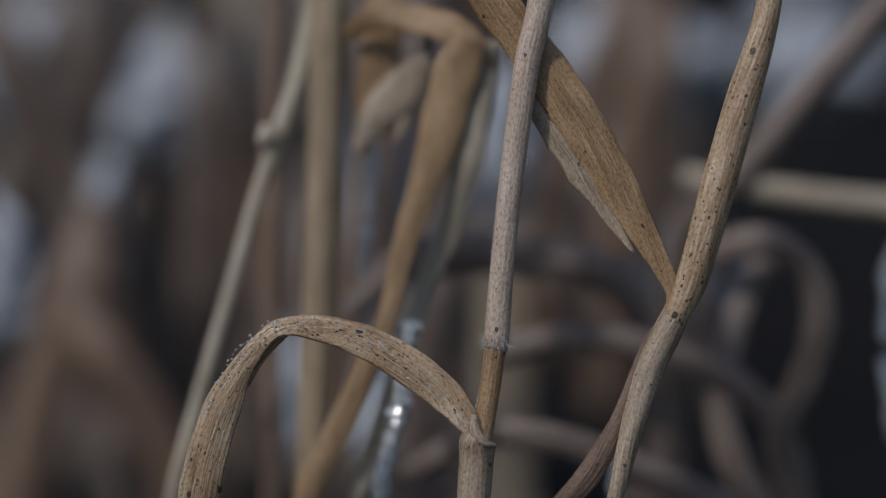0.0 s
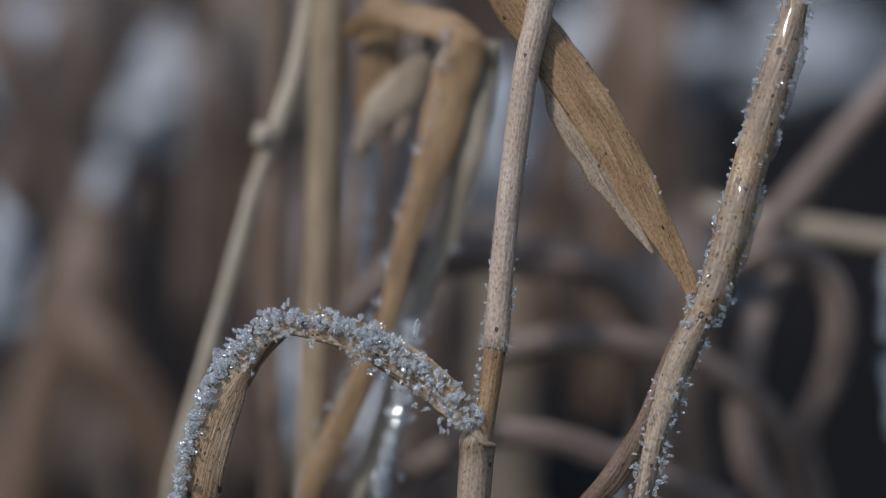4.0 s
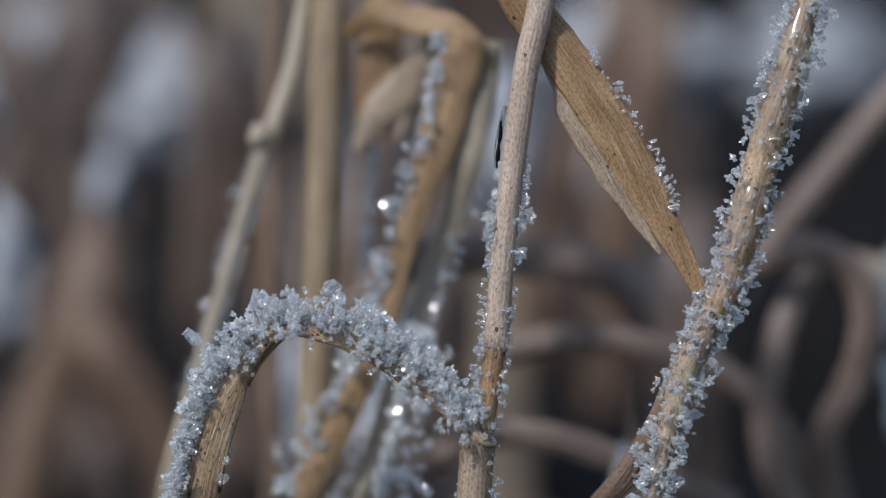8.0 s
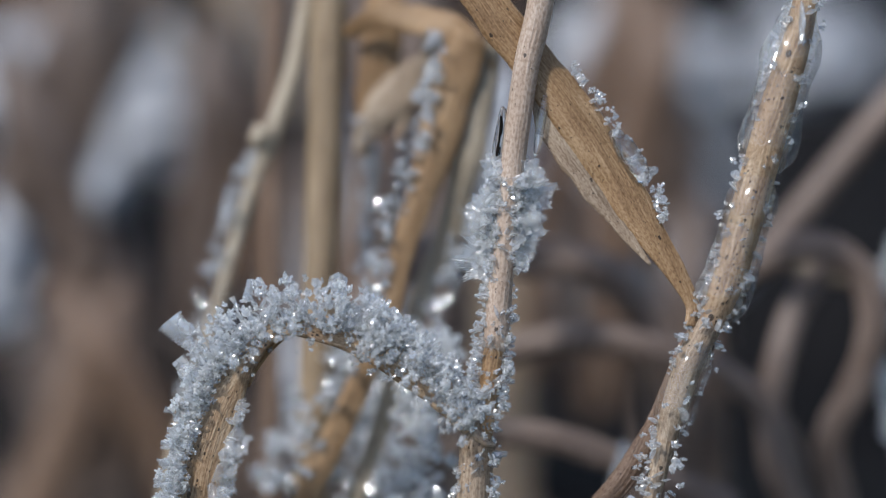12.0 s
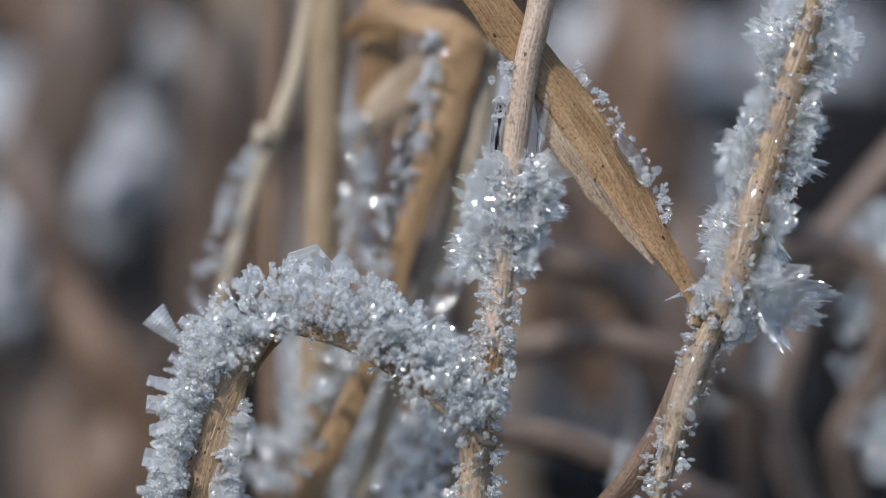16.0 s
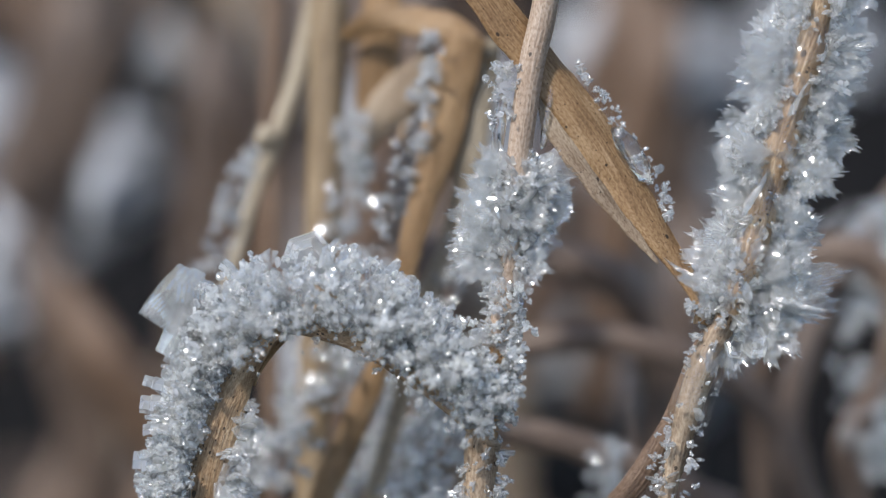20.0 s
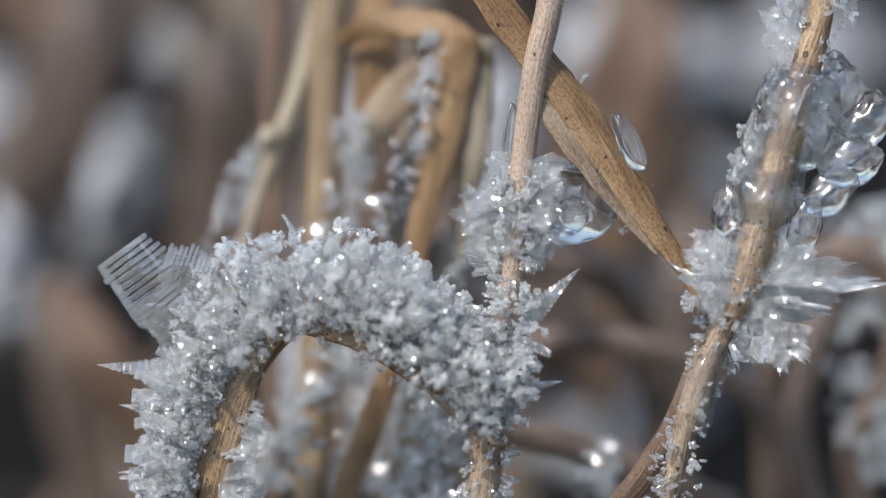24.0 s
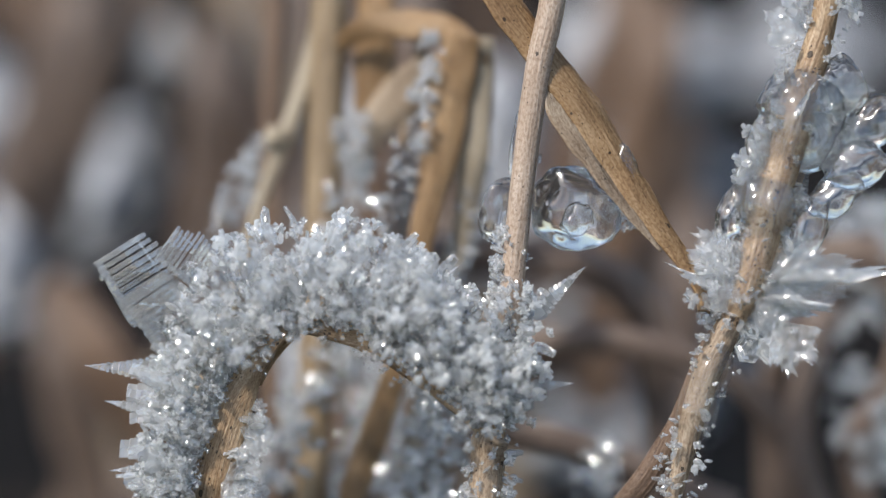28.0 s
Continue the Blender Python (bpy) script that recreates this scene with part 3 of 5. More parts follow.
part("membrane", sweep([(3.6, 14.0, 1.2, 0.6, 0), (4.9, 11.4, 1.1, 1.3, 0), (6.5, 7.6, 1.0, 1.8, 12), (8.4, 4.7, 0.9, 1.6, -10), (10.3, 1.7, 0.6, 0.8, 0), (11.6, -0.2, 0.4, 0.2, 0)], blade_section(0.1, 0.1, 7, 21.0, 0.14)), STRAW, right_leaf,
     "thin pale membrane along the edge of the leaf")
RIGHT_ROWS = [(0, 0, 0, 0), (1, 0.4, 0, 0), (2, 0.9, 0, 0), (3, 1.35, 0, 0), (5.5, 1.85, 0, 0), (8, 2.25, 0, 0), (9.5, 1.9, -0.1, 0), (10, 1.95, -0.15, 0), (12.5, 2.25, -0.15, 0), (14.5, 2.45, -0.15, 0), (17, 2.7, -0.15, 0), (20, 3.1, -0.15, 0),
              (23.5, 3.2, -0.2, 0), (28, 3.5, -0.2, 0)]
sway(right_plant, RIGHT_ROWS, RP)


LEAF_ROWS = [(0, 0, 0, 0, 0), (3, -0.3, -0.1, 0, 0), (5.5, -0.45, -0.15, 0.3, 0), (8, -0.55, -0.2, 0.5, 0), (10, -0.8, -0.4, -1.5, 12), (12.5, -1.0, -0.5, -2.0, 15), (17, -1.2, -0.5, -2, 20), (21, -1.5, -0.3, -2, 30), (25, -1.7, 0.2, -1.5, 42),
             (28, -1.75, 0.3, -1, 45)]


def leaf_turn(t):
    """How far the slanting leaf has lagged behind its stem, and turned its edge to the front as it wets, at t seconds."""
    pivot = at(14.05, -2.72, 0)
    axis = (at(5.2, 12.43, 0) - pivot).normalized()
    x, y, a, twist = [table([(r[0], r[k]) for r in LEAF_ROWS], t) for k in (1, 2, 3, 4)]
    return Matrix.Translation((RIGHT * x + UP * y) * MM) @ Matrix.Translation(pivot) @ Matrix.Rotation(radians(a), 4, AWAY) @ Matrix.Rotation(radians(twist), 4, axis) @ Matrix.Translation(-pivot)


def with_leaf(ob):
    """Carries ob, which lies on the slanting leaf, along with leaf and stem."""
    times = sorted({r[0] for r in LEAF_ROWS} | {r[0] for r in RIGHT_ROWS})
    home = Matrix.Translation(ob.location)
    MOVES.append((ob, [(t, Matrix.Translation((RIGHT * table([(r[0], r[1]) for r in RIGHT_ROWS], t) + UP * table([(r[0], r[2]) for r in RIGHT_ROWS], t)) * MM) @ leaf_turn(t) @ home) for t in times]))


MOVES.append((right_leaf, [(r[0], Matrix.Translation(-RP) @ leaf_turn(r[0]) @ Matrix.Translation(RP)) for r in LEAF_ROWS]))

# ---- grass behind the plane of focus ----
def stem(name, label, mat, points, ribs=0.03, group="", moves=None, root=True):
    pts = list(points)
    if root:
        last = pts[-1]
        pts += down(last[:3], last[3], last[3])
    loc = at(*pts[-1][:3])
    ob = thing(name, loc, label, "dry grass", group)
    part("culm", sweep(pts, round_section(ribs, 16, loc.x * 999), 6), mat, ob)
    if moves:
        sway(ob, moves, loc)
    return ob


def loose_leaf(label, mat, points, bow=0.2, group="", moves=None, thick=0.25):
    loc = at(*points[-1][:3])
    ob = thing("dead_grass_leaf", loc, label, "grass leaf", group)
    part("blade", sweep(points, blade_section(bow, thick, 5, loc.x * 777), 7), mat, ob)
    if moves:
        sway(ob, moves, loc)
    return ob


stem("thick_grass_stem", "thick ochre grass stem standing upright", OCHRE, [(-6.85, 20.35, 15, 2.4, 0), (-6.96, 13.12, 15, 2.4, 0), (-7.23, 4.86, 15, 2.35, 0), (-7.58, -4.1, 15, 2.3, 0), (-8.06, -15.12, 15, 2.2, 0)], 0.04)
thin_stem = stem("thin_grass_stem", "thin greyish grass stem with a swollen joint", PALE, [(-7.71, 16.57, 16, 1.0, 0), (-8.58, 11.4, 16, 1.3, 0), (-9.95, 7.09, 16, 1.3, 0), (-11.33, 3.31, 16, 0.95, 0), (-13.05, -2.72, 16, 0.9, 0), (-14.95, -9.26, 16, 0.9, 0), (-16.5, -15.12, 16, 0.9, 0)], 0.03,
                 moves=[(0, 0, 0, 0), (5.5, -0.4, 0, 0), (12, -0.75, 0, 0.3), (20, -0.7, 0, 0.6), (28, -0.7, 0, 1.2)])
part("joint", lump(at(-10.68, 6.92, 15.3), (0.7, 0.75, 0.6), 3, 0.3), PALE, thin_stem)
folded = thing("folded_grass_leaf", at(*foot_of((-8.4, -15.46, 10))), "golden leaf folded over at its top", "grass leaf")
part("near_strip", sweep([(1.76, 13.12, 10, 2.2, 0), (0.72, 10.37, 10, 2.9, 0), (-0.31, 6.58, 10, 2.6, 0), (-1.45, 3.13, 10, 1.9, 0), (-2.48, -0.31, 10, 1.5, 0), (-3.37, -4.1, 10, 1.3, 0), (-4.96, -7.89, 10, 1.6, 0), (-6.68, -11.67, 10, 1.7, 0), (-8.4, -15.46, 10, 1.6, 0),
                          *down((-8.4, -15.46, 10), 1.6, 1.2, -2.0)], blade_section(0.15, 0.25, 7, 12.0)), GOLD, folded)
part("far_strip", sweep([(2.7, 12.78, 11, 1.8, 0), (2.2, 10.02, 11, 2.2, 0), (1.5, 5.54, 11, 2.0, 0), (0.38, 1.07, 12, 1.5, 0), (-1.17, -2.38, 12, 1.3, 0), (-2.89, -7.89, 12, 1.2, 0), (-4.44, -12.71, 12, 1.1, 0), (-5.3, -15.46, 12, 1.1, 0), *down((-5.3, -15.46, 12), 1.1, 1, -1.5)],
     blade_section(0.15, 0.25, 7, 14.0)), PALE, folded)
part("top_strip", sweep([(-5.92, 13.12, 14, 0.9, 0), (-4.27, 13.95, 13, 1.5, 10), (-1.52, 14.02, 12, 1.9, -10), (0.9, 13.19, 11, 1.8, 0), (3.03, 11.12, 11, 0.9, 0)], blade_section(0.12, 0.25, 7, 17.0, 0.12)), GOLD, folded)
part("membrane", sweep([(-3.24, 19.32, 16, 2.0, 0), (-3.58, 15.19, 15, 2.7, 10), (-3.86, 11.4, 15, 2.6, -10), (-4.44, 8.3, 15, 1.9, 0), (-5.03, 5.72, 15, 0.6, 0)], blade_section(0.12, 0.2, 7, 15.0, 0.15)), GOLD, folded, "thin golden membrane of the leaf")
part("pale_fold", sweep([(-0.9, 11.6, 13, 1.0, 0), (-2.6, 9.7, 13.5, 2.6, 8), (-4.3, 7.6, 14, 2.0, -8), (-5.4, 5.9, 14, 0.4, 0)], blade_section(0.12, 0.2, 7, 23.0, 0.12)), STRAW, folded, "pale folded flap of the leaf")
part("torn_strip", sweep([(-0.83, 13.12, 14, 0.8, 0), (-1.34, 10.71, 14, 1.1, 0), (-2.2, 8.3, 14, 0.8, 0), (-2.72, 6.58, 14, 0.3, 0)], blade_section(0.2, 0.25, 5, 18.0, 0.12)), STRAW, folded)
sway(folded, [(0, 0, 0, 0), (14.5, 0, 0, 0), (20, 0, 0, -2), (24, -0.2, 0, -5), (28, -0.2, 0, -6)], at(0.72, 10.37, 10))
stem("rusty_grass_stem", "rust-brown grass stem far among the litter", RUST, [(-10.06, 19.32, 24, 1.5, 0), (-10.23, 13.12, 24, 1.5, 0), (-10.4, 8.3, 24, 1.4, 0), (-10.47, 0.72, 24, 1.3, 0), (-10.4, -15.12, 24, 1.3, 0)])

# ---- the tangle behind: curled dead leaves, shade-greyed snow, dark gaps ----
stem("bleached_twig", "bleached grass stalk lying across", PALE, [(33.61, 2.1, 30, 1.9, 0), (26.72, 2.72, 30, 1.9, 0), (21.9, 3.31, 30, 1.8, 0), (17.43, 3.99, 31, 1.6, 0), (14.67, 4.44, 32, 1.4, 0)], root=False,
                 moves=[(0, 0, 0, 0), (1, 0.2, -0.3, 0), (3, 1.0, -1.6, 2), (5.5, 2.0, -2.6, 3), (8, 3.2, -4, 5), (12, 3.5, -4.5, 6), (28, 4, -5, 6)])
stem("slanting_grass_stem", "brown grass stem slanting up out of the tangle", LITTER, [(29.48, 13.12, 30, 2.2, 0), (26.72, 10.02, 30, 2.2, 0), (22.59, 5.2, 30, 2.2, 0), (18.8, 0.72, 30, 2.0, 0), (15.7, -2.72, 32, 1.8, 0)],
             moves=[(0, -1.5, 3.5, 0), (3, 0, 0, 0), (8, 1.0, -0.6, 0), (12, 1.2, -0.8, 0), (17, 3.5, -3.0, 0), (28, 5, -5, 0)])
RING_MOVES = [(0, 0, 0, 0), (3, 1.2, -0.6, 0), (5.5, 1.6, -0.6, 0), (8, 2.6, -0.6, 2), (12, 2.8, -0.6, 3), (17, 3.4, -0.8, 5), (28, 4.2, -1.0, 6)]
SINK = [(0, 0, 0, 0), (5, 0, 0, 0), (10, -1, -3, 4), (16, -2, -12, 10), (22, -3, -22, 14), (28, -3, -24, 15)]   # the litter slumps as it wets
TANGLE = "curled dead leaves of the tangle"
loose_leaf("brown curled dead leaf making a loop", LITTER, [(14.33, -2.03, 24, 1.6, 0), (16.39, -0.48, 23, 1.9, 0), (19.15, 0.55, 22, 2.2, 0), (21.9, -1, 22, 2.2, 20), (23.01, -4.1, 22, 2.2, 0), (22.25, -7.54, 23, 2.1, 0), (20.7, -10.99, 24, 2.1, 0), (21.21, -14.09, 25, 2.2, 0), (22.59, -17.87, 26, 2, 0)], 0.2, TANGLE, RING_MOVES)
loose_leaf("brown curled dead leaf making a loop", LITTER, [(20.53, 0.38, 26, 1.4, 0), (18.46, -2.72, 25, 1.8, 0), (17.43, -6.16, 24, 1.9, 0), (16.91, -9.61, 24, 2.0, 10), (17.77, -13.05, 24, 2.2, 0), (19.84, -16.84, 25, 2, 0)], 0.2, TANGLE, RING_MOVES)
loose_leaf("brown dead leaf bowing over dark gaps", LITTER, [(2.62, -6.85, 24, 1.6, 0), (5.37, -5.82, 23, 1.9, 0), (8.82, -5.41, 22, 1.9, 0), (12.6, -5.99, 22, 1.9, 0), (16.74, -7.37, 23, 1.9, 0), (19.49, -9.61, 24, 1.8, 0), (21.21, -12.36, 25, 1.8, 0), (21.9, -15.81, 26, 1.8, 0)], 0.2, TANGLE)
loose_leaf("brown dead leaf bowing over dark gaps", LITTER, [(-2.89, -14.09, 20, 1.4, 0), (0.21, -12.36, 19, 1.8, 0), (3.31, -11.26, 18, 2.0, 0), (6.75, -11.61, 18, 2.0, 0), (10.19, -12.71, 19, 1.9, 0), (13.64, -14.09, 20, 1.9, 0), (17.77, -15.81, 20, 1.9, 0)], 0.2, TANGLE)
loose_leaf("brown dead leaf arching in the tangle", LITTER, [(-5.99, -4.1, 22, 1.8, 0), (-2.89, -1.34, 23, 2.4, 0), (0.9, -0.31, 24, 2.8, 0), (5.03, -0.48, 24, 2.8, 0), (8.82, -1, 24, 2.6, 0), (11.57, -3.07, 25, 2.4, 0), (12.95, -6.85, 26, 2.2, 0), (13.29, -15.81, 28, 2.2, 0)], 0.2, TANGLE)
for k, (x, y, lean, w, dd) in enumerate(((10.88, 3.82, 3, 5.0, 64), (13.64, 6.58, -4, 4.5, 70), (0.21, 4.86, -2, 3.4, 54), (-4.96, 0.72, 2, 3.2, 59), (-14.95, 2.1, 1, 4.2, 62), (-22.87, 4.17, -6, 4.6, 59), (-24.93, -8.92, 4, 5.0, 56), (-19.08, -6.16, -3, 4.2, 62),
                                         (-20.11, 13.12, 9, 4.2, 67), (-13.91, 11.05, -5, 3.6, 70), (-25.97, 6.23, 5, 4.0, 64), (-12.19, -8.92, 3, 3.6, 59), (-16.67, -13.74, -7, 4.4, 54), (-2.2, -8.92, 3, 3.4, 56), (13.64, -8.92, 2, 3.6, 62), (7.78, 6.58, 5, 3.6, 67))):
    loose_leaf("blurred brown dead leaf in the tangle behind", (DARK_LITTER if x < -11 else LITTER) if k % 3 else RUST,
               [(x + lean, y + 12, dd, w * .5, 0), (x + lean * .6, y + 7, dd - 2, w * .9, 10), (x, y, dd, w, 20), (x - lean * .3, y - 7, dd + 2, w, 5), (x - lean * .5, y - 14, dd + 3, w * .7, 0)], 0.25, TANGLE, SINK if x < -12 and y < 5 and k % 4 else None)
rng = random.Random(77)
for k in range(64):
    u, v = rng.uniform(-30, 30), rng.uniform(-18, 18)
    if u < -14 and abs(v - 4) < 9 and rng.random() < 0.8:
        continue
    if u > 16:
        continue
    if u > 4 and v < 9 and (u - 4) * 0.8 > v - 5 and rng.random() < 0.85:
        continue
    d = rng.uniform(75, 130)
    a = rng.uniform(-0.7, 0.7) if rng.random() < 0.7 else rng.uniform(-1.6, 1.6)
    w = rng.uniform(3, 5.5)
    h = rng.uniform(6, 14)
    bend = rng.uniform(-5, 5)
    loose_leaf("blurred brown dead leaf in the tangle behind", rng.choice([LITTER, LITTER, RUST, STRAW]),
               [(u - math.sin(a) * h, v - math.cos(a) * h, d, w * .8, 0), (u + bend * .3, v, d + 2, w, rng.uniform(-30, 30)), (u + math.sin(a) * h + bend, v + math.cos(a) * h, d + 4, w * .4, 0)], 0.25, TANGLE, SINK if u < -10 and v < 3 and k % 3 else None)


def snow(x, y, d, size, seed):
    ob = part("snow_clump", lump(at(x, y, d), size, seed, 0.85, 4, 1.9), SNOW, None)
    return tagged(ob, "clump of bluish snow caught in the grass, its colour greyed for shade", "snow", "snow clumps in the tangle")


for k, (x, y, d, s) in enumerate(((-25.62, 11.4, 85, (4.0, 4.0, 3)), (-17.6, 8.9, 85, (3.6, 3.4, 3)), (-26.66, -1.6, 64, (1.8, 4.2, 3)), (-20.7, 3.6, 60, (1.2, 2.0, 2)))):
    clump = snow(x, y, d, s, k + 1)
    if k < 2:
        sway(clump, [(0, 0, 0, 0), (8, 0, -0.6, 0), (14, -1, -3.5, 0), (17, -3, -5, 0), (28, -4, -4.5, 0)], clump.location)
for k, (x, y, d, s) in enumerate(((11.23, 11.4, 80, (5, 4.5, 3)), (2.96, 6.58, 72, (3.2, 5, 3)), (-4.27, 3.82, 111, (3, 5, 3)), (22.59, 12.09, 118, (4.5, 3.6, 3)),
                                  (-10.47, -2.03, 104, (1.8, 3.2, 2)), (-3.24, -7.54, 90, (2.0, 4.4, 2)), (-15.64, 13.12, 126, (4, 3, 3)), (10.19, 0.03, 100, (4.2, 3.0, 2)), (7.78, 3.48, 78, (4.6, 4.6, 3)), (-4.44, -10.3, 44, (0.9, 4.2, 2)), (-9.61, -8.58, 50, (0.9, 3.6, 2)), (12.95, -1.34, 90, (5, 2.6, 2)))):
    snow(x, y, d, s, k + 5)


# snow and frost that creep out in the distance
for k, (x, y, d, s, when) in enumerate(((14.33, 10.71, 70, (4.5, 3.0, 2), 9), (15.36, 4.17, 62, (4.2, 2.2, 2), 8), (10.54, 0.38, 56, (3.8, 3.0, 2), 8), (5.37, -1, 50, (3.4, 3.0, 2), 9), (-23.56, 1.76, 76, (4.5, 3.0, 2), 12), (-4.96, 6.58, 40, (2.6, 3.6, 2), 10),
                                        (24.66, -1.34, 46, (4, 2.4, 2), 12), (10.19, -4.44, 48, (2.6, 1.6, 2), 14), (18.8, -5.48, 60, (2.4, 2.4, 2), 13), (3.5, 0.5, 40, (4.2, 3.6, 2), 15), (9.0, -3.8, 40, (4.0, 2.2, 2), 17), (9.5, -11.5, 40, (4.4, 2.6, 2), 21), (11.5, 5.5, 44, (2.2, 2.6, 2), 15), (13.64, -9.61, 56, (3, 2.0, 2), 15))):
    ob = snow(x, y, 170, s, k + 30)
    ob.data.transform(Matrix.Translation(-at(x, y, 170)))
    sunk = at(x, y, 170) - Vector((0, 0, 0.045))
    ob.location = sunk
    MOVES.append((ob, [(0, Matrix.Translation(sunk)), (when - 3, Matrix.Translation(sunk))] + [(t, Matrix.Translation(at(x, y, z))) for t, z in ((when + 4, d + 55), (24, d + 35), (28, d + 30))]))

# ---- ice ----
ARCH_GROW = [(0, 0), (1, 0.04), (3, 0.12), (5.5, 0.24), (8, 0.33), (11, 0.44), (14.5, 0.55), (17, 0.62), (21.5, 0.77), (23.5, 0.88), (25, 0.94), (28, 1)]
GRAINY = {"grain": 6, "clot": 3, "shard": 3, "plate": 1}
DENSE = {"clot": 7, "grain": 2, "shard": 2}
COARSE = {"grain": 3, "clot": 5, "shard": 4, "plate": 2, "hopper": 1}
ANGULAR = {"grain": 3, "shard": 3, "plate": 3, "hopper": 2}
S_GROW = [(0, 0), (3, 0.25), (8, 0.65), (14, 0.75), (20, 0.9), (28, 1)]
F_GROW = [(0, 0.1), (8, 0.3), (11, 0.5), (14.5, 0.7), (20, 1), (28, 1)]
DEN = [(-15.29, -15.81, 0), (-14.88, -14.77, 0), (-14.53, -13.05, 0), (-14.05, -11.33, 0), (-13.36, -9.44, 0), (-2.89, -6.58, 0), (-1.69, -7.4, 0), (-0.65, -8.3, 0), (0.28, -9.09, 0)]
LIMB = [(-16.05, -15.81, 0), (-15.29, -12.36, 0), (-14.19, -9.26, 0), (-12.88, -6.85, 0)]
CREST = [(-12.81, -7.03, 0), (-11.23, -5.13, -.2), (-9.09, -4.51, -.2), (-6.34, -4.79, -.2), (-4.27, -5.61, -.2)]
FALL = [(-4.96, -5.48, -.2), (-2.89, -6.85, -.3), (-0.48, -8.58, -.4), (1.93, -10.99, -.6)]
E_GROW = [(0, 0.2), (1, 0.4), (2, 0.7), (3.5, 1.0), (8, 1.5), (28, 2.0)]
EARLY = {"grain": 5, "shard": 2}
DEW_GROW = [(0, 1), (28, 1)]
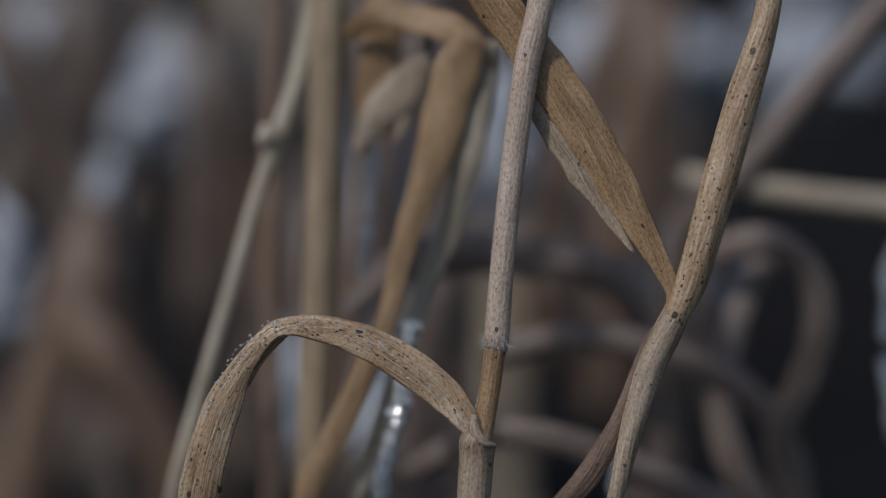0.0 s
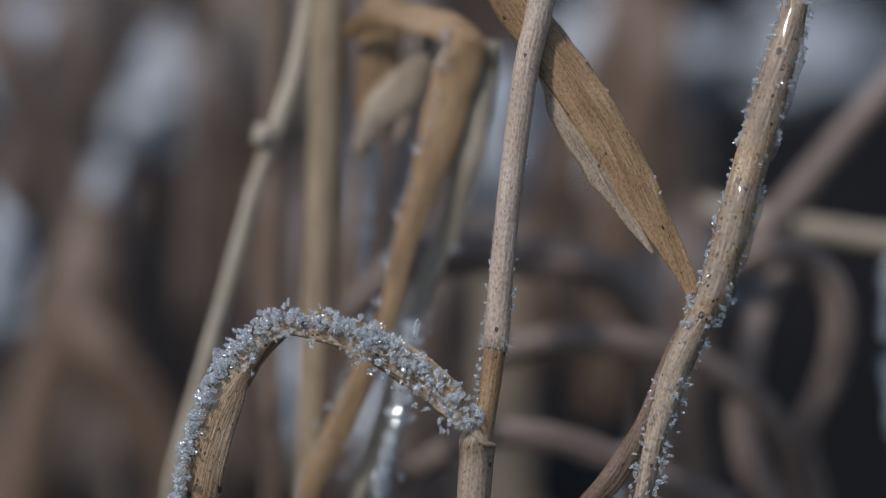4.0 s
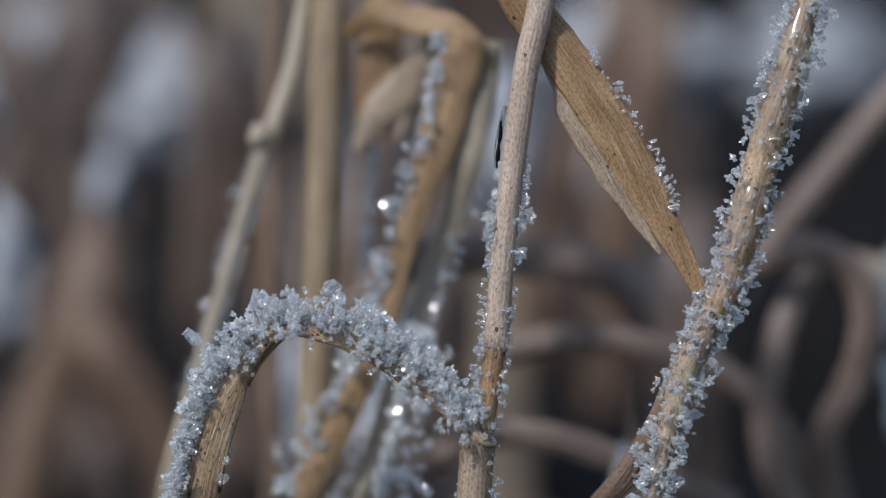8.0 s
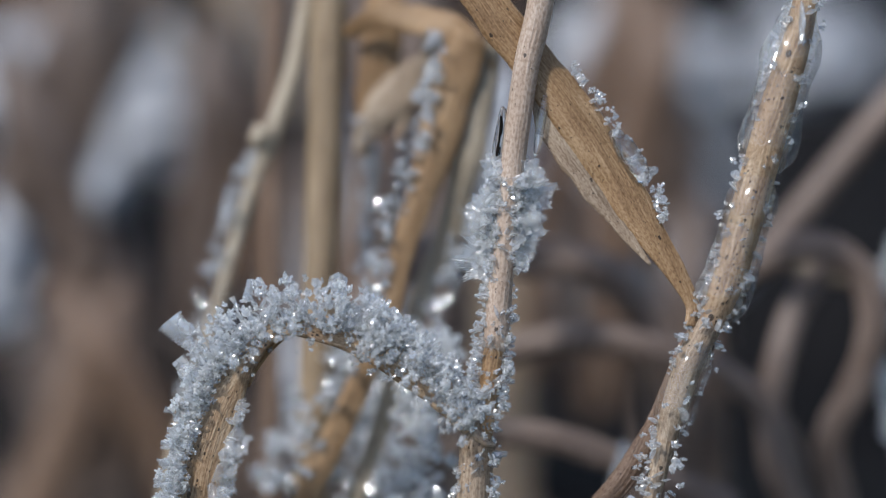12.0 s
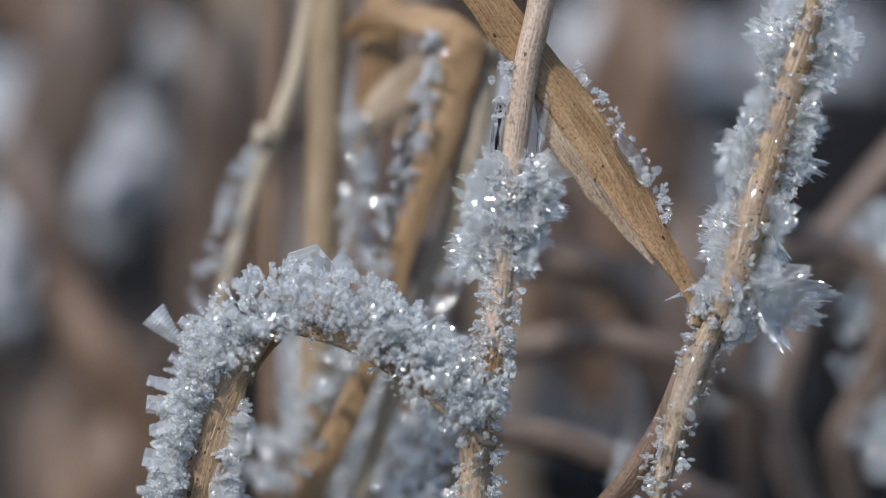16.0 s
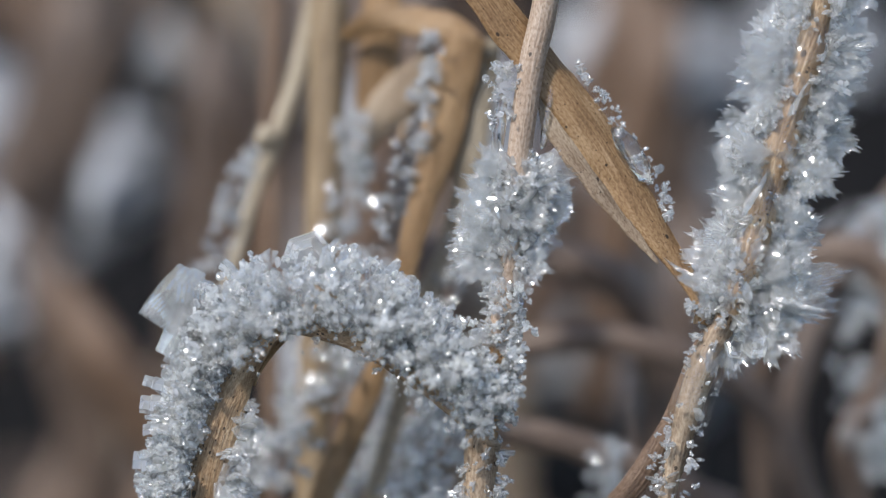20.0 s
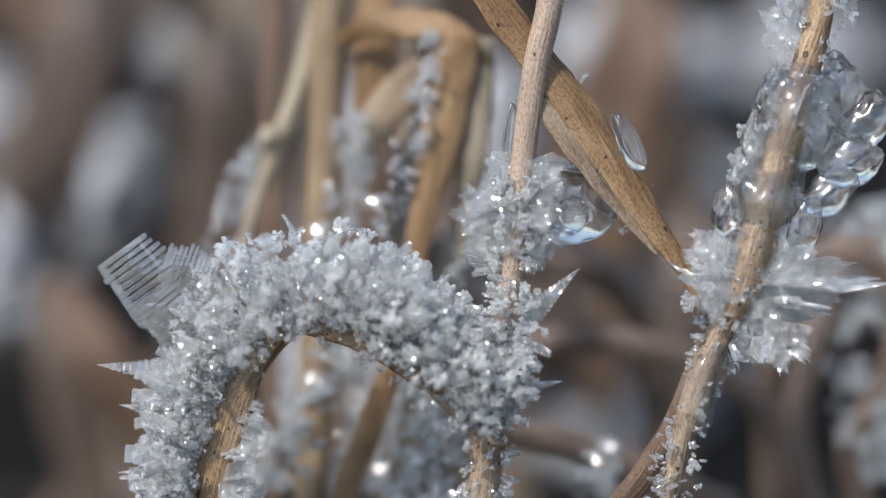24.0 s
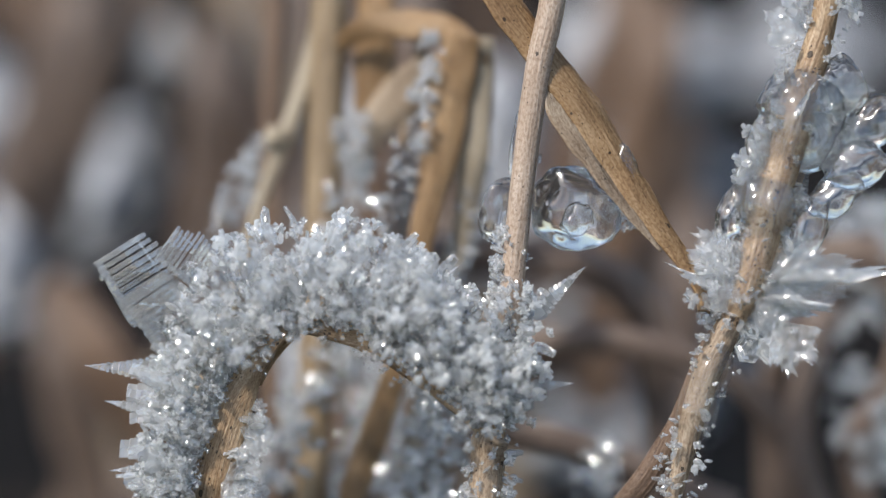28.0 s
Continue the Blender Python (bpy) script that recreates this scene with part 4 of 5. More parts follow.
crusts_mid = [
    crust("tiny glittering frost grains on the speckled leaf", CREST + FALL[1:], [(0, 0.1), (1, 0.1)], DEW_GROW, 150, {"grain": 1}, (0.1, 0.22), (25, 115), (-9, -5), 81, 0.7, 0.25, inward=0.25),
    crust("tiny glittering frost grains on the speckled leaf", LIMB, [(0, 0.1), (1, 0.1)], DEW_GROW, 60, {"grain": 1}, (0.1, 0.2), (-20, 60), (-9, -5), 82, 0.3, inward=0.4),
    crust("first fine frost on the rising side of the leaf", LIMB, [(0, 0.7), (1, 0.8)], E_GROW, 190, EARLY, (0.22, 0.55), (-45, 70), (-0.8, 2.2), 71, 0.3, inward=0.35, tuck=1.0),
    crust("first fine frost on the top of the leaf", CREST, [(0, 0.8), (1, 0.8)], E_GROW, 240, EARLY, (0.22, 0.55), (-30, 120), (-0.8, 2.2), 72, 0.35, 0.4, inward=0.9, tuck=0.2),
    crust("first fine frost on the falling side of the leaf", FALL, [(0, 0.8), (1, 0.7)], E_GROW, 260, EARLY, (0.22, 0.55), (-30, 120), (-0.8, 2.2), 73, 0.9, 0.35, inward=1.2, tuck=0.0),
    crust("first fine frost on the upright stem", [(1.86, -16.84, 0), (2.27, -10.99, 0), (3.31, -4.1, 0), (3.72, 0.03, 0)], [(0, 0.5), (1, 0.5)], E_GROW, 70, EARLY, (0.2, 0.45), (-30, 60), (-0.5, 4), 74, 0.7, rooted=0.4),
    crust("first fine frost on the upright stem", [(3.72, 0.03, 0), (3.31, -4.1, 0), (2.27, -10.99, 0), (1.86, -16.84, 0)], [(0, 0.5), (1, 0.5)], E_GROW, 70, EARLY, (0.2, 0.45), (-30, 60), (-0.5, 4), 75, 0.7, rooted=0.4),
    crust("fine sparkling frost grains on the rising side of the leaf", LIMB, [(0, 3.2), (0.5, 3.6), (1, 5.2)], ARCH_GROW, 290, GRAINY, (0.3, 0.85), (-60, 50), (0.1, 7.5), 11, 0.3, inward=0.2, tuck=1.0, den=DEN),
    crust("angular ice prisms standing out from the rising side of the leaf", LIMB, [(0, 4.0), (0.5, 4.4), (1, 6.0)], ARCH_GROW, 120, ANGULAR, (0.5, 1.3), (-40, 60), (8, 24), 41, 0.3, tuck=1.0, den=DEN),
    crust("thick granular white ice along the top of the arching leaf", CREST, [(0, 5.6), (0.3, 6.0), (0.7, 6.0), (1, 5.6)], ARCH_GROW, 300, GRAINY, (0.3, 0.9), (-45, 95), (0.1, 7.5), 12, 0.3, inward=0.6, tuck=0.3, den=DEN),
    crust("coarse white ice on the rising side of the leaf", LIMB, [(0, 3.4), (0.5, 3.8), (1, 5.6)], ARCH_GROW, 220, COARSE, (0.55, 1.4), (-45, 50), (6, 23), 46, 0.3, inward=0.2, tuck=1.0, den=DEN),
    crust("thick granular white ice along the top of the arching leaf", CREST, [(0, 6.0), (0.3, 6.2), (0.7, 6.2), (1, 5.8)], ARCH_GROW, 300, COARSE, (0.55, 1.45), (-30, 85), (6, 23), 42, 0.3, inward=0.3, tuck=0.3, den=DEN),
    crust("angular ice prisms on the top of the arching leaf", CREST, [(0, 5.6), (0.3, 6.4), (0.7, 6.6), (1, 6.0)], ARCH_GROW, 130, ANGULAR, (0.5, 1.4), (-40, 70), (8, 24), 43, 0.3, tuck=0.3, den=DEN),
    crust("granular white ice on the falling side of the leaf", FALL, [(0, 5.4), (0.5, 4.8), (1, 3.6)], ARCH_GROW, 300, GRAINY, (0.3, 0.9), (-40, 110), (0.1, 7.5), 13, 0.5, inward=0.9, tuck=0.2, den=DEN),
    crust("granular white ice on the falling side of the leaf", FALL, [(0, 5.8), (0.5, 5.4), (1, 4.2)], ARCH_GROW, 300, COARSE, (0.55, 1.45), (-30, 92), (6, 23), 44, 0.5, inward=0.6, tuck=0.2, den=DEN),
    crust("angular ice plates on the falling side of the leaf", FALL, [(0, 5.8), (0.5, 5.4), (1, 4.2)], ARCH_GROW, 110, ANGULAR, (0.5, 1.3), (-40, 60), (8, 24), 45, 0.4, tuck=0.2, den=DEN),
    crust("dense late white ice on the rising side of the leaf", LIMB, [(0, 3.6), (0.5, 4.2), (1, 6.2)], ARCH_GROW, 90, DENSE, (0.7, 1.5), (-45, 45), (16, 26), 61, 0.3, tuck=1.0, den=DEN),
    crust("dense late white ice on the top of the arching leaf", CREST, [(0, 6.4), (0.5, 6.6), (1, 6.2)], ARCH_GROW, 130, DENSE, (0.7, 1.5), (-30, 60), (16, 26), 62, 0.3, tuck=0.3, den=DEN),
    crust("dense late white ice on the falling side of the leaf", FALL, [(0, 6.2), (0.5, 6.0), (1, 4.6)], ARCH_GROW, 140, DENSE, (0.7, 1.5), (-30, 60), (16, 26), 63, 0.5, tuck=0.2, den=DEN),
    crust("glassy ice plates around the lower joint of the stem", [(3.31, -3.41, 0), (2.89, -7.2, 0), (2.27, -10.99, 0), (2, -15.19, 0), (1.86, -16.84, 0)], [(0, 1.4), (0.4, 2.2), (0.7, 2.4), (1, 2.0)], S_GROW, 200, {"grain": 5, "plate": 3, "shard": 3}, (0.3, 1.0), (-30, 85), (0.5, 15), 14, 0.75, rooted=0.4),
    crust("glassy ice plates around the lower joint of the stem", [(1.86, -16.84, 0), (2, -15.19, 0), (2.27, -10.99, 0), (2.89, -7.2, 0), (3.31, -3.41, 0), (3.82, 1.41, 0)], [(0, 1.8), (0.4, 2.2), (0.7, 2.0), (1, 1.2)], S_GROW, 200, {"grain": 5, "plate": 3, "shard": 3}, (0.3, 1.0), (-30, 85), (0.5, 15), 15, 0.75, rooted=0.4),
    crust("ball of frost feathers round the upright stem", [(4.27, 5.2, 0), (3.65, -0.65, 0)], [(0, 2.4), (0.5, 3.6), (1, 2.6)], F_GROW, 130, {"feather": 4, "plate": 3, "grain": 3}, (0.35, 1.9), (-50, 65), (3, 18), 16, 0.7, gone=(22.5, 24.5), clump=(0.55, 0.3), rooted=0.4),
    crust("ball of frost feathers round the upright stem", [(3.65, -0.65, 0), (4.27, 5.2, 0)], [(0, 2.6), (0.5, 3.6), (1, 2.4)], F_GROW, 110, {"feather": 5, "plate": 3, "grain": 3}, (0.35, 1.9), (-50, 65), (3, 18), 17, 0.7, gone=(22.5, 24.5), clump=(0.45, 0.3), rooted=0.4),
    crust("glassy grains in the heart of the frost ball", [(4.17, 4.51, 0), (3.65, -0.65, 0)], [(0, 1.2), (1, 1.2)], F_GROW, 170, {"grain": 4, "shard": 2, "plate": 3, "feather": 4}, (0.4, 1.5), (15, 165), (6, 18), 19, 0.75, gone=(22.5, 24.5), rooted=0.6),
    crust("white ice grown over the joint of the stem", [(3.9, -2.0, 0), (3.5, -5.5, -.2), (2.7, -8.5, -.3), (2.2, -10.8, -.3)], [(0, 1.2), (0.4, 2.2), (1, 2.0)], [(0, 0), (12, 0.2), (18, 0.55), (23.5, 1), (28, 1.15)], 230, {"clot": 4, "grain": 2, "shard": 3, "plate": 2}, (0.45, 1.2), (20, 165), (11, 25), 48, 0.9, rooted=0.7, deep=(1.5, 3.5)),
    crust("small frost knob on the upper stem", [(4.61, 7.27, 0), (5.03, 11.4, 0)], [(0, 1.6), (0.5, 2.6), (1, 1.6)], [(0, 0.0), (14, 0.4), (20, 1), (28, 1)], 60, {"plate": 2, "grain": 3}, (0.3, 0.8), (-20, 60), (11, 19), 18, 0.7, gone=(21.5, 23.5)),
    crust("thin clear ice plates on the inner side of the arching leaf", [(-13.05, -9.44, -.3), (-13.74, -12.02, -.3), (-14.19, -14.77, -.3), (-14.43, -16.5, -.3)][::-1], [(0, 2.6), (1, 1.6)], [(0, 0), (6, 0.1), (12, 0.5), (20, 1), (28, 1.1)], 45, {"plate": 4, "feather": 2, "grain": 1}, (0.5, 1.2), (150, 230), (5, 16), 47, 0.5, rooted=0.6),
]
for c in crusts_mid:
    sway(c, MID_ROWS, MID)
R_GROW = [(0, 0.0), (3, 0.25), (8, 0.8), (10, 0.7), (14.5, 0.8), (17, 0.95), (28, 1)]
RF_GROW = [(0, 0), (12, 0.3), (14.5, 0.55), (17, 0.8), (20, 1), (28, 1)]
FORK_GROW = [(0, 0), (14, 0.3), (17, 0.5), (21, 0.8), (25, 1), (28, 1.05)]
R_PATH = [(20.87, 19.32, 0.3), (19.56, 13.47, 0.2), (18.11, 8.64, 0), (16.6, 3.13, 0), (15.22, -1.69, 0), (14.05, -4.44, 0)]
L_PATH = [(14.05, -4.1, 0), (12.6, -7.54, 0), (11.5, -10.99, 0), (10.61, -14.77, 0), (10.19, -16.84, 0)]
FORK = [(15.88, -0.31, -.2), (15.02, -2.72, -.2), (13.81, -4.79, -.2)]
crusts_right = [
    crust("first fine frost on the spotted stem", R_PATH, [(0, 0.5), (1, 0.6)], E_GROW, 110, EARLY, (0.2, 0.5), (-40, 60), (-0.3, 4), 76, 1.1, rooted=0.5, gone=(9.2, 10.2), stay=0.2),
    crust("first fine frost on the spotted stem", R_PATH[::-1], [(0, 0.6), (1, 0.5)], E_GROW, 110, EARLY, (0.2, 0.5), (-40, 60), (-0.3, 4), 77, 1.1, rooted=0.5, gone=(9.2, 10.2), stay=0.2),
    crust("first fine frost on the lower spotted stem", L_PATH, [(0, 0.7), (1, 0.6)], E_GROW, 110, EARLY, (0.22, 0.5), (-40, 130), (-0.8, 2.5), 78, 0.75, gone=(9.2, 10.5), stay=0.25),
    crust("frost grains along the spotted stem", R_PATH, [(0, 1.9), (1, 1.9)], R_GROW, 240, {"grain": 5, "shard": 2, "plate": 2}, (0.3, 0.85), (-50, 110), (0.3, 7), 21, 1.15, rooted=0.4, gone=(9.2, 10.2), stay=0.25),
    crust("frost grains along the spotted stem", R_PATH[::-1], [(0, 1.9), (1, 1.9)], R_GROW, 240, {"grain": 5, "shard": 2, "plate": 2}, (0.3, 0.85), (-50, 110), (0.3, 7), 22, 1.15, rooted=0.4, gone=(9.2, 10.2), stay=0.35),
    crust("frost feathers fanning from the spotted stem", R_PATH, [(0, 3), (0.5, 3.4), (1, 2.2)], RF_GROW, 135, {"feather": 6, "plate": 2, "grain": 3}, (0.55, 2.0), (-55, 65), (10, 18), 23, 0.8, clump=(0.45, 0.27), gone=(21.6, 23.4), stay=0.12, rooted=0.45),
    crust("frost feathers fanning from the spotted stem", R_PATH[::-1], [(0, 2.2), (0.5, 3.4), (1, 3)], RF_GROW, 135, {"feather": 6, "plate": 2, "grain": 3}, (0.55, 2.0), (-55, 65), (10, 18), 24, 0.8, clump=(0.55, 0.27), gone=(21.6, 23.4), stay=0.12, rooted=0.45),
    crust("glassy grains on the face of the spotted stem", R_PATH, [(0, 1.0), (1, 1.0)], RF_GROW, 170, {"grain": 5, "shard": 2, "plate": 3, "feather": 4}, (0.4, 1.5), (15, 165), (10, 18), 30, 1.3, rooted=0.6, gone=(21.6, 23.4), stay=0.2),
    crust("spread frost feathers at the fork of the stem", FORK, [(0, 4.6), (0.5, 5.4), (1, 4.0)], FORK_GROW, 70, {"feather": 5, "plate": 3, "grain": 2}, (0.6, 1.9), (-35, 25), (11, 21), 25, 0.6, rooted=0.6, gone=(22, 24), stay=0.5),
    crust("spread frost feathers at the fork of the stem", FORK, [(0, 2.8), (0.5, 3.6), (1, 3.2)], FORK_GROW, 50, {"feather": 4, "plate": 3, "grain": 2}, (0.6, 1.6), (100, 220), (12, 22), 26, 0.6, rooted=0.6, gone=(22, 24), stay=0.5),
    crust("glassy frost on the lower spotted stem", L_PATH, [(0, 1.5), (1, 1.5)], [(0, 0.15), (3, 0.4), (8, 0.9), (28, 1)], 220, {"grain": 4, "plate": 3, "shard": 1}, (0.3, 0.95), (-50, 130), (0.0, 9), 27, 0.75, gone=(9.2, 10.5), stay=0.2, rooted=0.6),
    crust("glassy frost on the lower spotted stem", L_PATH[::-1], [(0, 1.4), (1, 1.4)], [(0, 0.15), (3, 0.4), (8, 0.9), (28, 1)], 180, {"grain": 4, "plate": 3, "shard": 1}, (0.3, 0.95), (-50, 100), (0.0, 9), 28, 0.75, gone=(9.2, 10.5), stay=0.4, rooted=0.6),
]
for c in crusts_right:
    sway(c, RIGHT_ROWS, RP)
with_leaf(crust("fine frost along the edge of the slanting leaf", [(12.26, 2.27, 0.2), (11.4, 4.51, 0.3), (8.99, 8.82, 0.4), (6.92, 12.09, 0.4)], [(0, 0.9), (0.4, 1.4), (1, 0.8)], [(0, 0), (5, 0.3), (8, 0.6), (12, 0.8), (20, 1), (28, 1)], 100,
                {"grain": 3, "shard": 1, "plate": 1}, (0.25, 0.7), (170, 215), (2, 12), 29, 0.2, tuck=-1.4, gone=(20, 24)))


def melt(label, shape, rows, seed, rough=0.2):
    """A clear half-melted body of ice, long axis upright. shape: half extents in mm; rows: (seconds, u, v, d, degrees clockwise)."""
    u, v, d = rows[0][1:4]
    ob = part("melting_ice", lump(at(u, v, d), shape, seed, rough, 4, 1.25), CLEAR, None)
    ob.data.transform(Matrix.Translation(-at(u, v, d)))
    ob.location = at(u, v, d)
    tagged(ob, label, "clear ice", "clear melting ice bodies")
    MOVES.append((ob, [(t, Matrix.Translation(at(x, y, z)) @ Matrix.Rotation(radians(a), 4, AWAY)) for t, x, y, z, a in rows]))
    return ob


# film of water and clear lens beside the upright stem
melt("thin clear film of water beside the stem", (0.42, 2.3, 0.25), [(0, 4.41, 6.92, 1.2, 7), (5.0, 4.41, 6.92, 1.2, 7), (6.5, 3.75, 6.58, 0.5, 7), (11, 3.55, 6.41, 0.3, 7), (14.5, 3.37, 6.75, 0.3, 7), (20, 3.44, 7.27, 0.3, 6), (22.5, 3.82, 6.92, 0.6, 6), (28, 4.51, 6.23, 1.2, 7)], 51, 0.12)
melt("thin clear film of water beside the stem", (0.3, 2.0, 0.25), [(0, 4.75, 7.27, 1.2, 9), (9, 4.75, 7.27, 1.2, 9), (10.5, 5.72, 7.44, 0.4, 9), (17, 6.13, 7.61, 0.3, 9), (20, 6.34, 7.96, 0.3, 9), (22.5, 5.72, 7.61, 0.8, 9), (28, 5.2, 7.27, 1.2, 9)], 52, 0.12)
melt("clear lens of melting ice between stem and leaf", (2.7, 2.5, 1.3), [(0, 9.5, 20.5, 3.2, 10), (16.5, 9.5, 20.5, 3.2, 10), (19, 4.9, 3.6, 3.0, 10), (21.5, 5.2, 3.2, 2.6, 12), (23.5, 7.4, 2.9, 2.0, 12), (25, 7.9, 2.6, 1.8, 14), (28, 8.0, 2.4, 1.8, 16)], 53, 0.22)
melt("bubble of water inside the melting lens of ice", (0.9, 1.1, 0.5), [(0, 9.5, 20.5, 3.2, 10), (16.5, 9.5, 20.5, 3.2, 10), (19, 4.7, 3.4, 0.8, 10), (21.5, 5.0, 3.2, 0.8, 12), (23.5, 7.6, 2.3, 0.4, 12), (25, 8.1, 2.0, 0.3, 14), (28, 8.2, 1.8, 0.3, 50)], 54, 0.25)
melt("small clear lens of melting ice behind the stem", (1.3, 2.1, 0.8), [(0, 8.0, 20.5, 2.4, 10), (16.5, 8.0, 20.5, 2.4, 10), (19, 4.2, 4.6, 2.4, 8), (21.5, 4.2, 3.6, 2.2, 8), (23.5, 3.6, 2.6, 1.6, 10), (28, 3.5, 2.2, 1.4, 12)], 56, 0.25)
melt("clear knob of ice on the edge of the slanting leaf", (0.7, 2.0, 0.6), [(0, 8.47, 7.44, 2.0, -32), (3, 9.75, 7.44, 2.0, -32), (9, 10.26, 6.92, 2.0, -32), (10.5, 11.05, 6.06, 0.8, -32), (14.5, 11.5, 5.37, 0.6, -30), (20, 11.5, 5.72, 0.6, -30), (23.5, 11.3, 6.58, 0.6, -28), (25, 11.57, 5.89, 0.6, -15), (28, 11.23, 4.51, 0.8, -10)], 55, 0.2)
# clear knobs along the spotted stem
for k, (tx, ty, turn, sx, sy) in enumerate(((20.35, 9.68, 20, 1.2, 2.0), (23.97, 10.02, -10, 1.5, 2.0), (19.32, 6.92, 10, 1.0, 1.8), (18.98, 3.13, 5, 1.3, 2.2), (22.59, 6.58, 30, 1.2, 1.9), (24.83, 5.2, 60, 1.4, 2.0), (23.62, 3.48, 50, 1.2, 1.9),
                                           (21.73, 8.64, 8, 1.2, 2.4), (17.43, 2.45, 12, 1.0, 1.8), (25.86, 7.78, 30, 1.4, 2.0), (21.9, 1.41, 15, 1.2, 2.0))):
    late = 0.2 * (k % 4)
    melt("clear glassy knob of melting ice on the spotted stem", (sx, sy, 0.9), [(0, tx + 6, ty + 22, 2.2, turn), (20.0 + late, tx + 6, ty + 22, 2.2, turn), (22.0 + late, tx + 1, ty + 3, 1.6, turn), (23.4 + late, tx, ty, 0.3, turn), (28, tx + 0.3, ty - 0.2, 0.3, turn + 6)], 60 + k, 0.22)

melt("clear cone of melting ice hanging round the spotted stem", (2.3, 3.2, 1.5), [(0, 26, 26, 1.0, 12), (20, 26, 26, 1.0, 12), (22, 22.8, 14, 0.6, 12), (23.6, 21.6, 8.2, -0.2, 14), (28, 21.8, 7.6, -0.2, 16)], 80, 0.28)
melt("clear glassy ring of melting ice on the spotted stem", (1.8, 1.7, 1.0), [(0, 26, 28, 0.4, 0), (20.2, 26, 28, 0.4, 0), (22.2, 22.0, 10, 0.2, 20), (23.8, 19.8, 3.0, -0.8, 40), (28, 19.8, 2.6, -0.8, 60)], 81, 0.2)


def sleeve(path, radius, seed, stages):
    """A clear sleeve of ice round the spotted stem, that slips along it; stages: (seconds, mm up the stem)."""
    bm = sweep([(*q, 2 * radius * (1 + 0.07 * math.sin(k * 1.7 + seed)) * (0.35 if k in (0, len(path) - 1) else 1), 0) for k, q in enumerate(path)], round_section(0.0, 28, seed * 5.1), 10)
    for v in bm.verts:
        v.co += 0.14 * MM * noise.noise_vector(v.co * 700 + Vector((seed, 0, 0)))
    ob = part("ice_sleeve", bm, WATER, None)
    home = at(*path[len(path) // 2])
    ob.data.transform(Matrix.Translation(-home))
    ob.location = home
    tagged(ob, "clear sleeve of melting ice round the spotted stem", "clear ice", "clear melting ice bodies")
    along = (at(*path[0]) - at(*path[-1])).normalized()
    times = sorted({q[0] for q in stages} | {r[0] for r in RIGHT_ROWS})
    MOVES.append((ob, [(t, Matrix.Translation(home + along * table(stages, t) * MM + (RIGHT * table([(r[0], r[1]) for r in RIGHT_ROWS], t) + UP * table([(r[0], r[2]) for r in RIGHT_ROWS], t)) * MM)) for t in times]))


sleeve([(19.91, 15.88, 0.1), (19.22, 12.43, 0), (18.63, 10.37, -.05), (18.05, 8.3, -.05), (17.49, 6.23, -.05), (16.91, 4.17, -.05)], 1.25, 4.0, [(0, 26), (0.6, 26), (2.4, 0), (8.8, 0), (10.2, 26), (28, 26)])
sleeve([(17.15, 5.03, 0), (16.67, 3.31, -.05), (16.05, 1.07, -.05), (15.43, -1, -.05), (14.74, -3.07, -.05), (14.19, -4.44, 0)], 1.2, 5.0, [(0, 34), (0.4, 34), (2.4, 0), (8.8, 0), (10.2, 34), (28, 34)])
sleeve([(19.91, 15.19, 0.1), (19.22, 12.43, 0), (18.63, 10.37, -.1), (18.05, 8.3, -.1), (17.49, 6.23, -.1), (16.91, 4.17, -.1)], 1.75, 1.0, [(0, 24), (8.6, 24), (9.9, 0), (17, -0.2), (21.5, -0.5), (23.5, -3.2), (28, -3.6)])
sleeve([(17.25, 5.37, 0), (16.67, 3.31, -.1), (16.05, 1.07, -.1), (15.43, -1, -.1), (14.74, -3.07, -.1), (14.19, -4.44, 0)], 1.6, 2.0, [(0, 34), (8.2, 34), (9.9, 0), (28, -0.4)])
sleeve([(13.98, -4.96, 0), (13.22, -6.51, -.1), (12.47, -8.23, -.1), (11.92, -9.95, -.1), (11.43, -11.67, 0)], 1.25, 3.0, [(0, -18), (8.4, -18), (9.9, 0), (28, -0.3)])


def hero(kind, form, span, rows, parent_label):
    """One large crystal that can be told apart, moving by rows (seconds, u, v, d, degrees of its tip clockwise from up, degrees of roll)."""
    ob = new("ice_" + kind, FORMS[kind][form])
    ob.scale = (span * MM,) * 3
    tagged(ob, parent_label, "ice crystal", "large ice crystals")
    upright = Matrix((RIGHT, AWAY, UP)).transposed().to_4x4()
    MOVES.append((ob, [(t, Matrix.Translation(at(x, y, z)) @ Matrix.Rotation(radians(a), 4, AWAY) @ upright @ pose(0, 0, 0, 0, 0, r)) for t, x, y, z, a, r in rows]))
    return ob


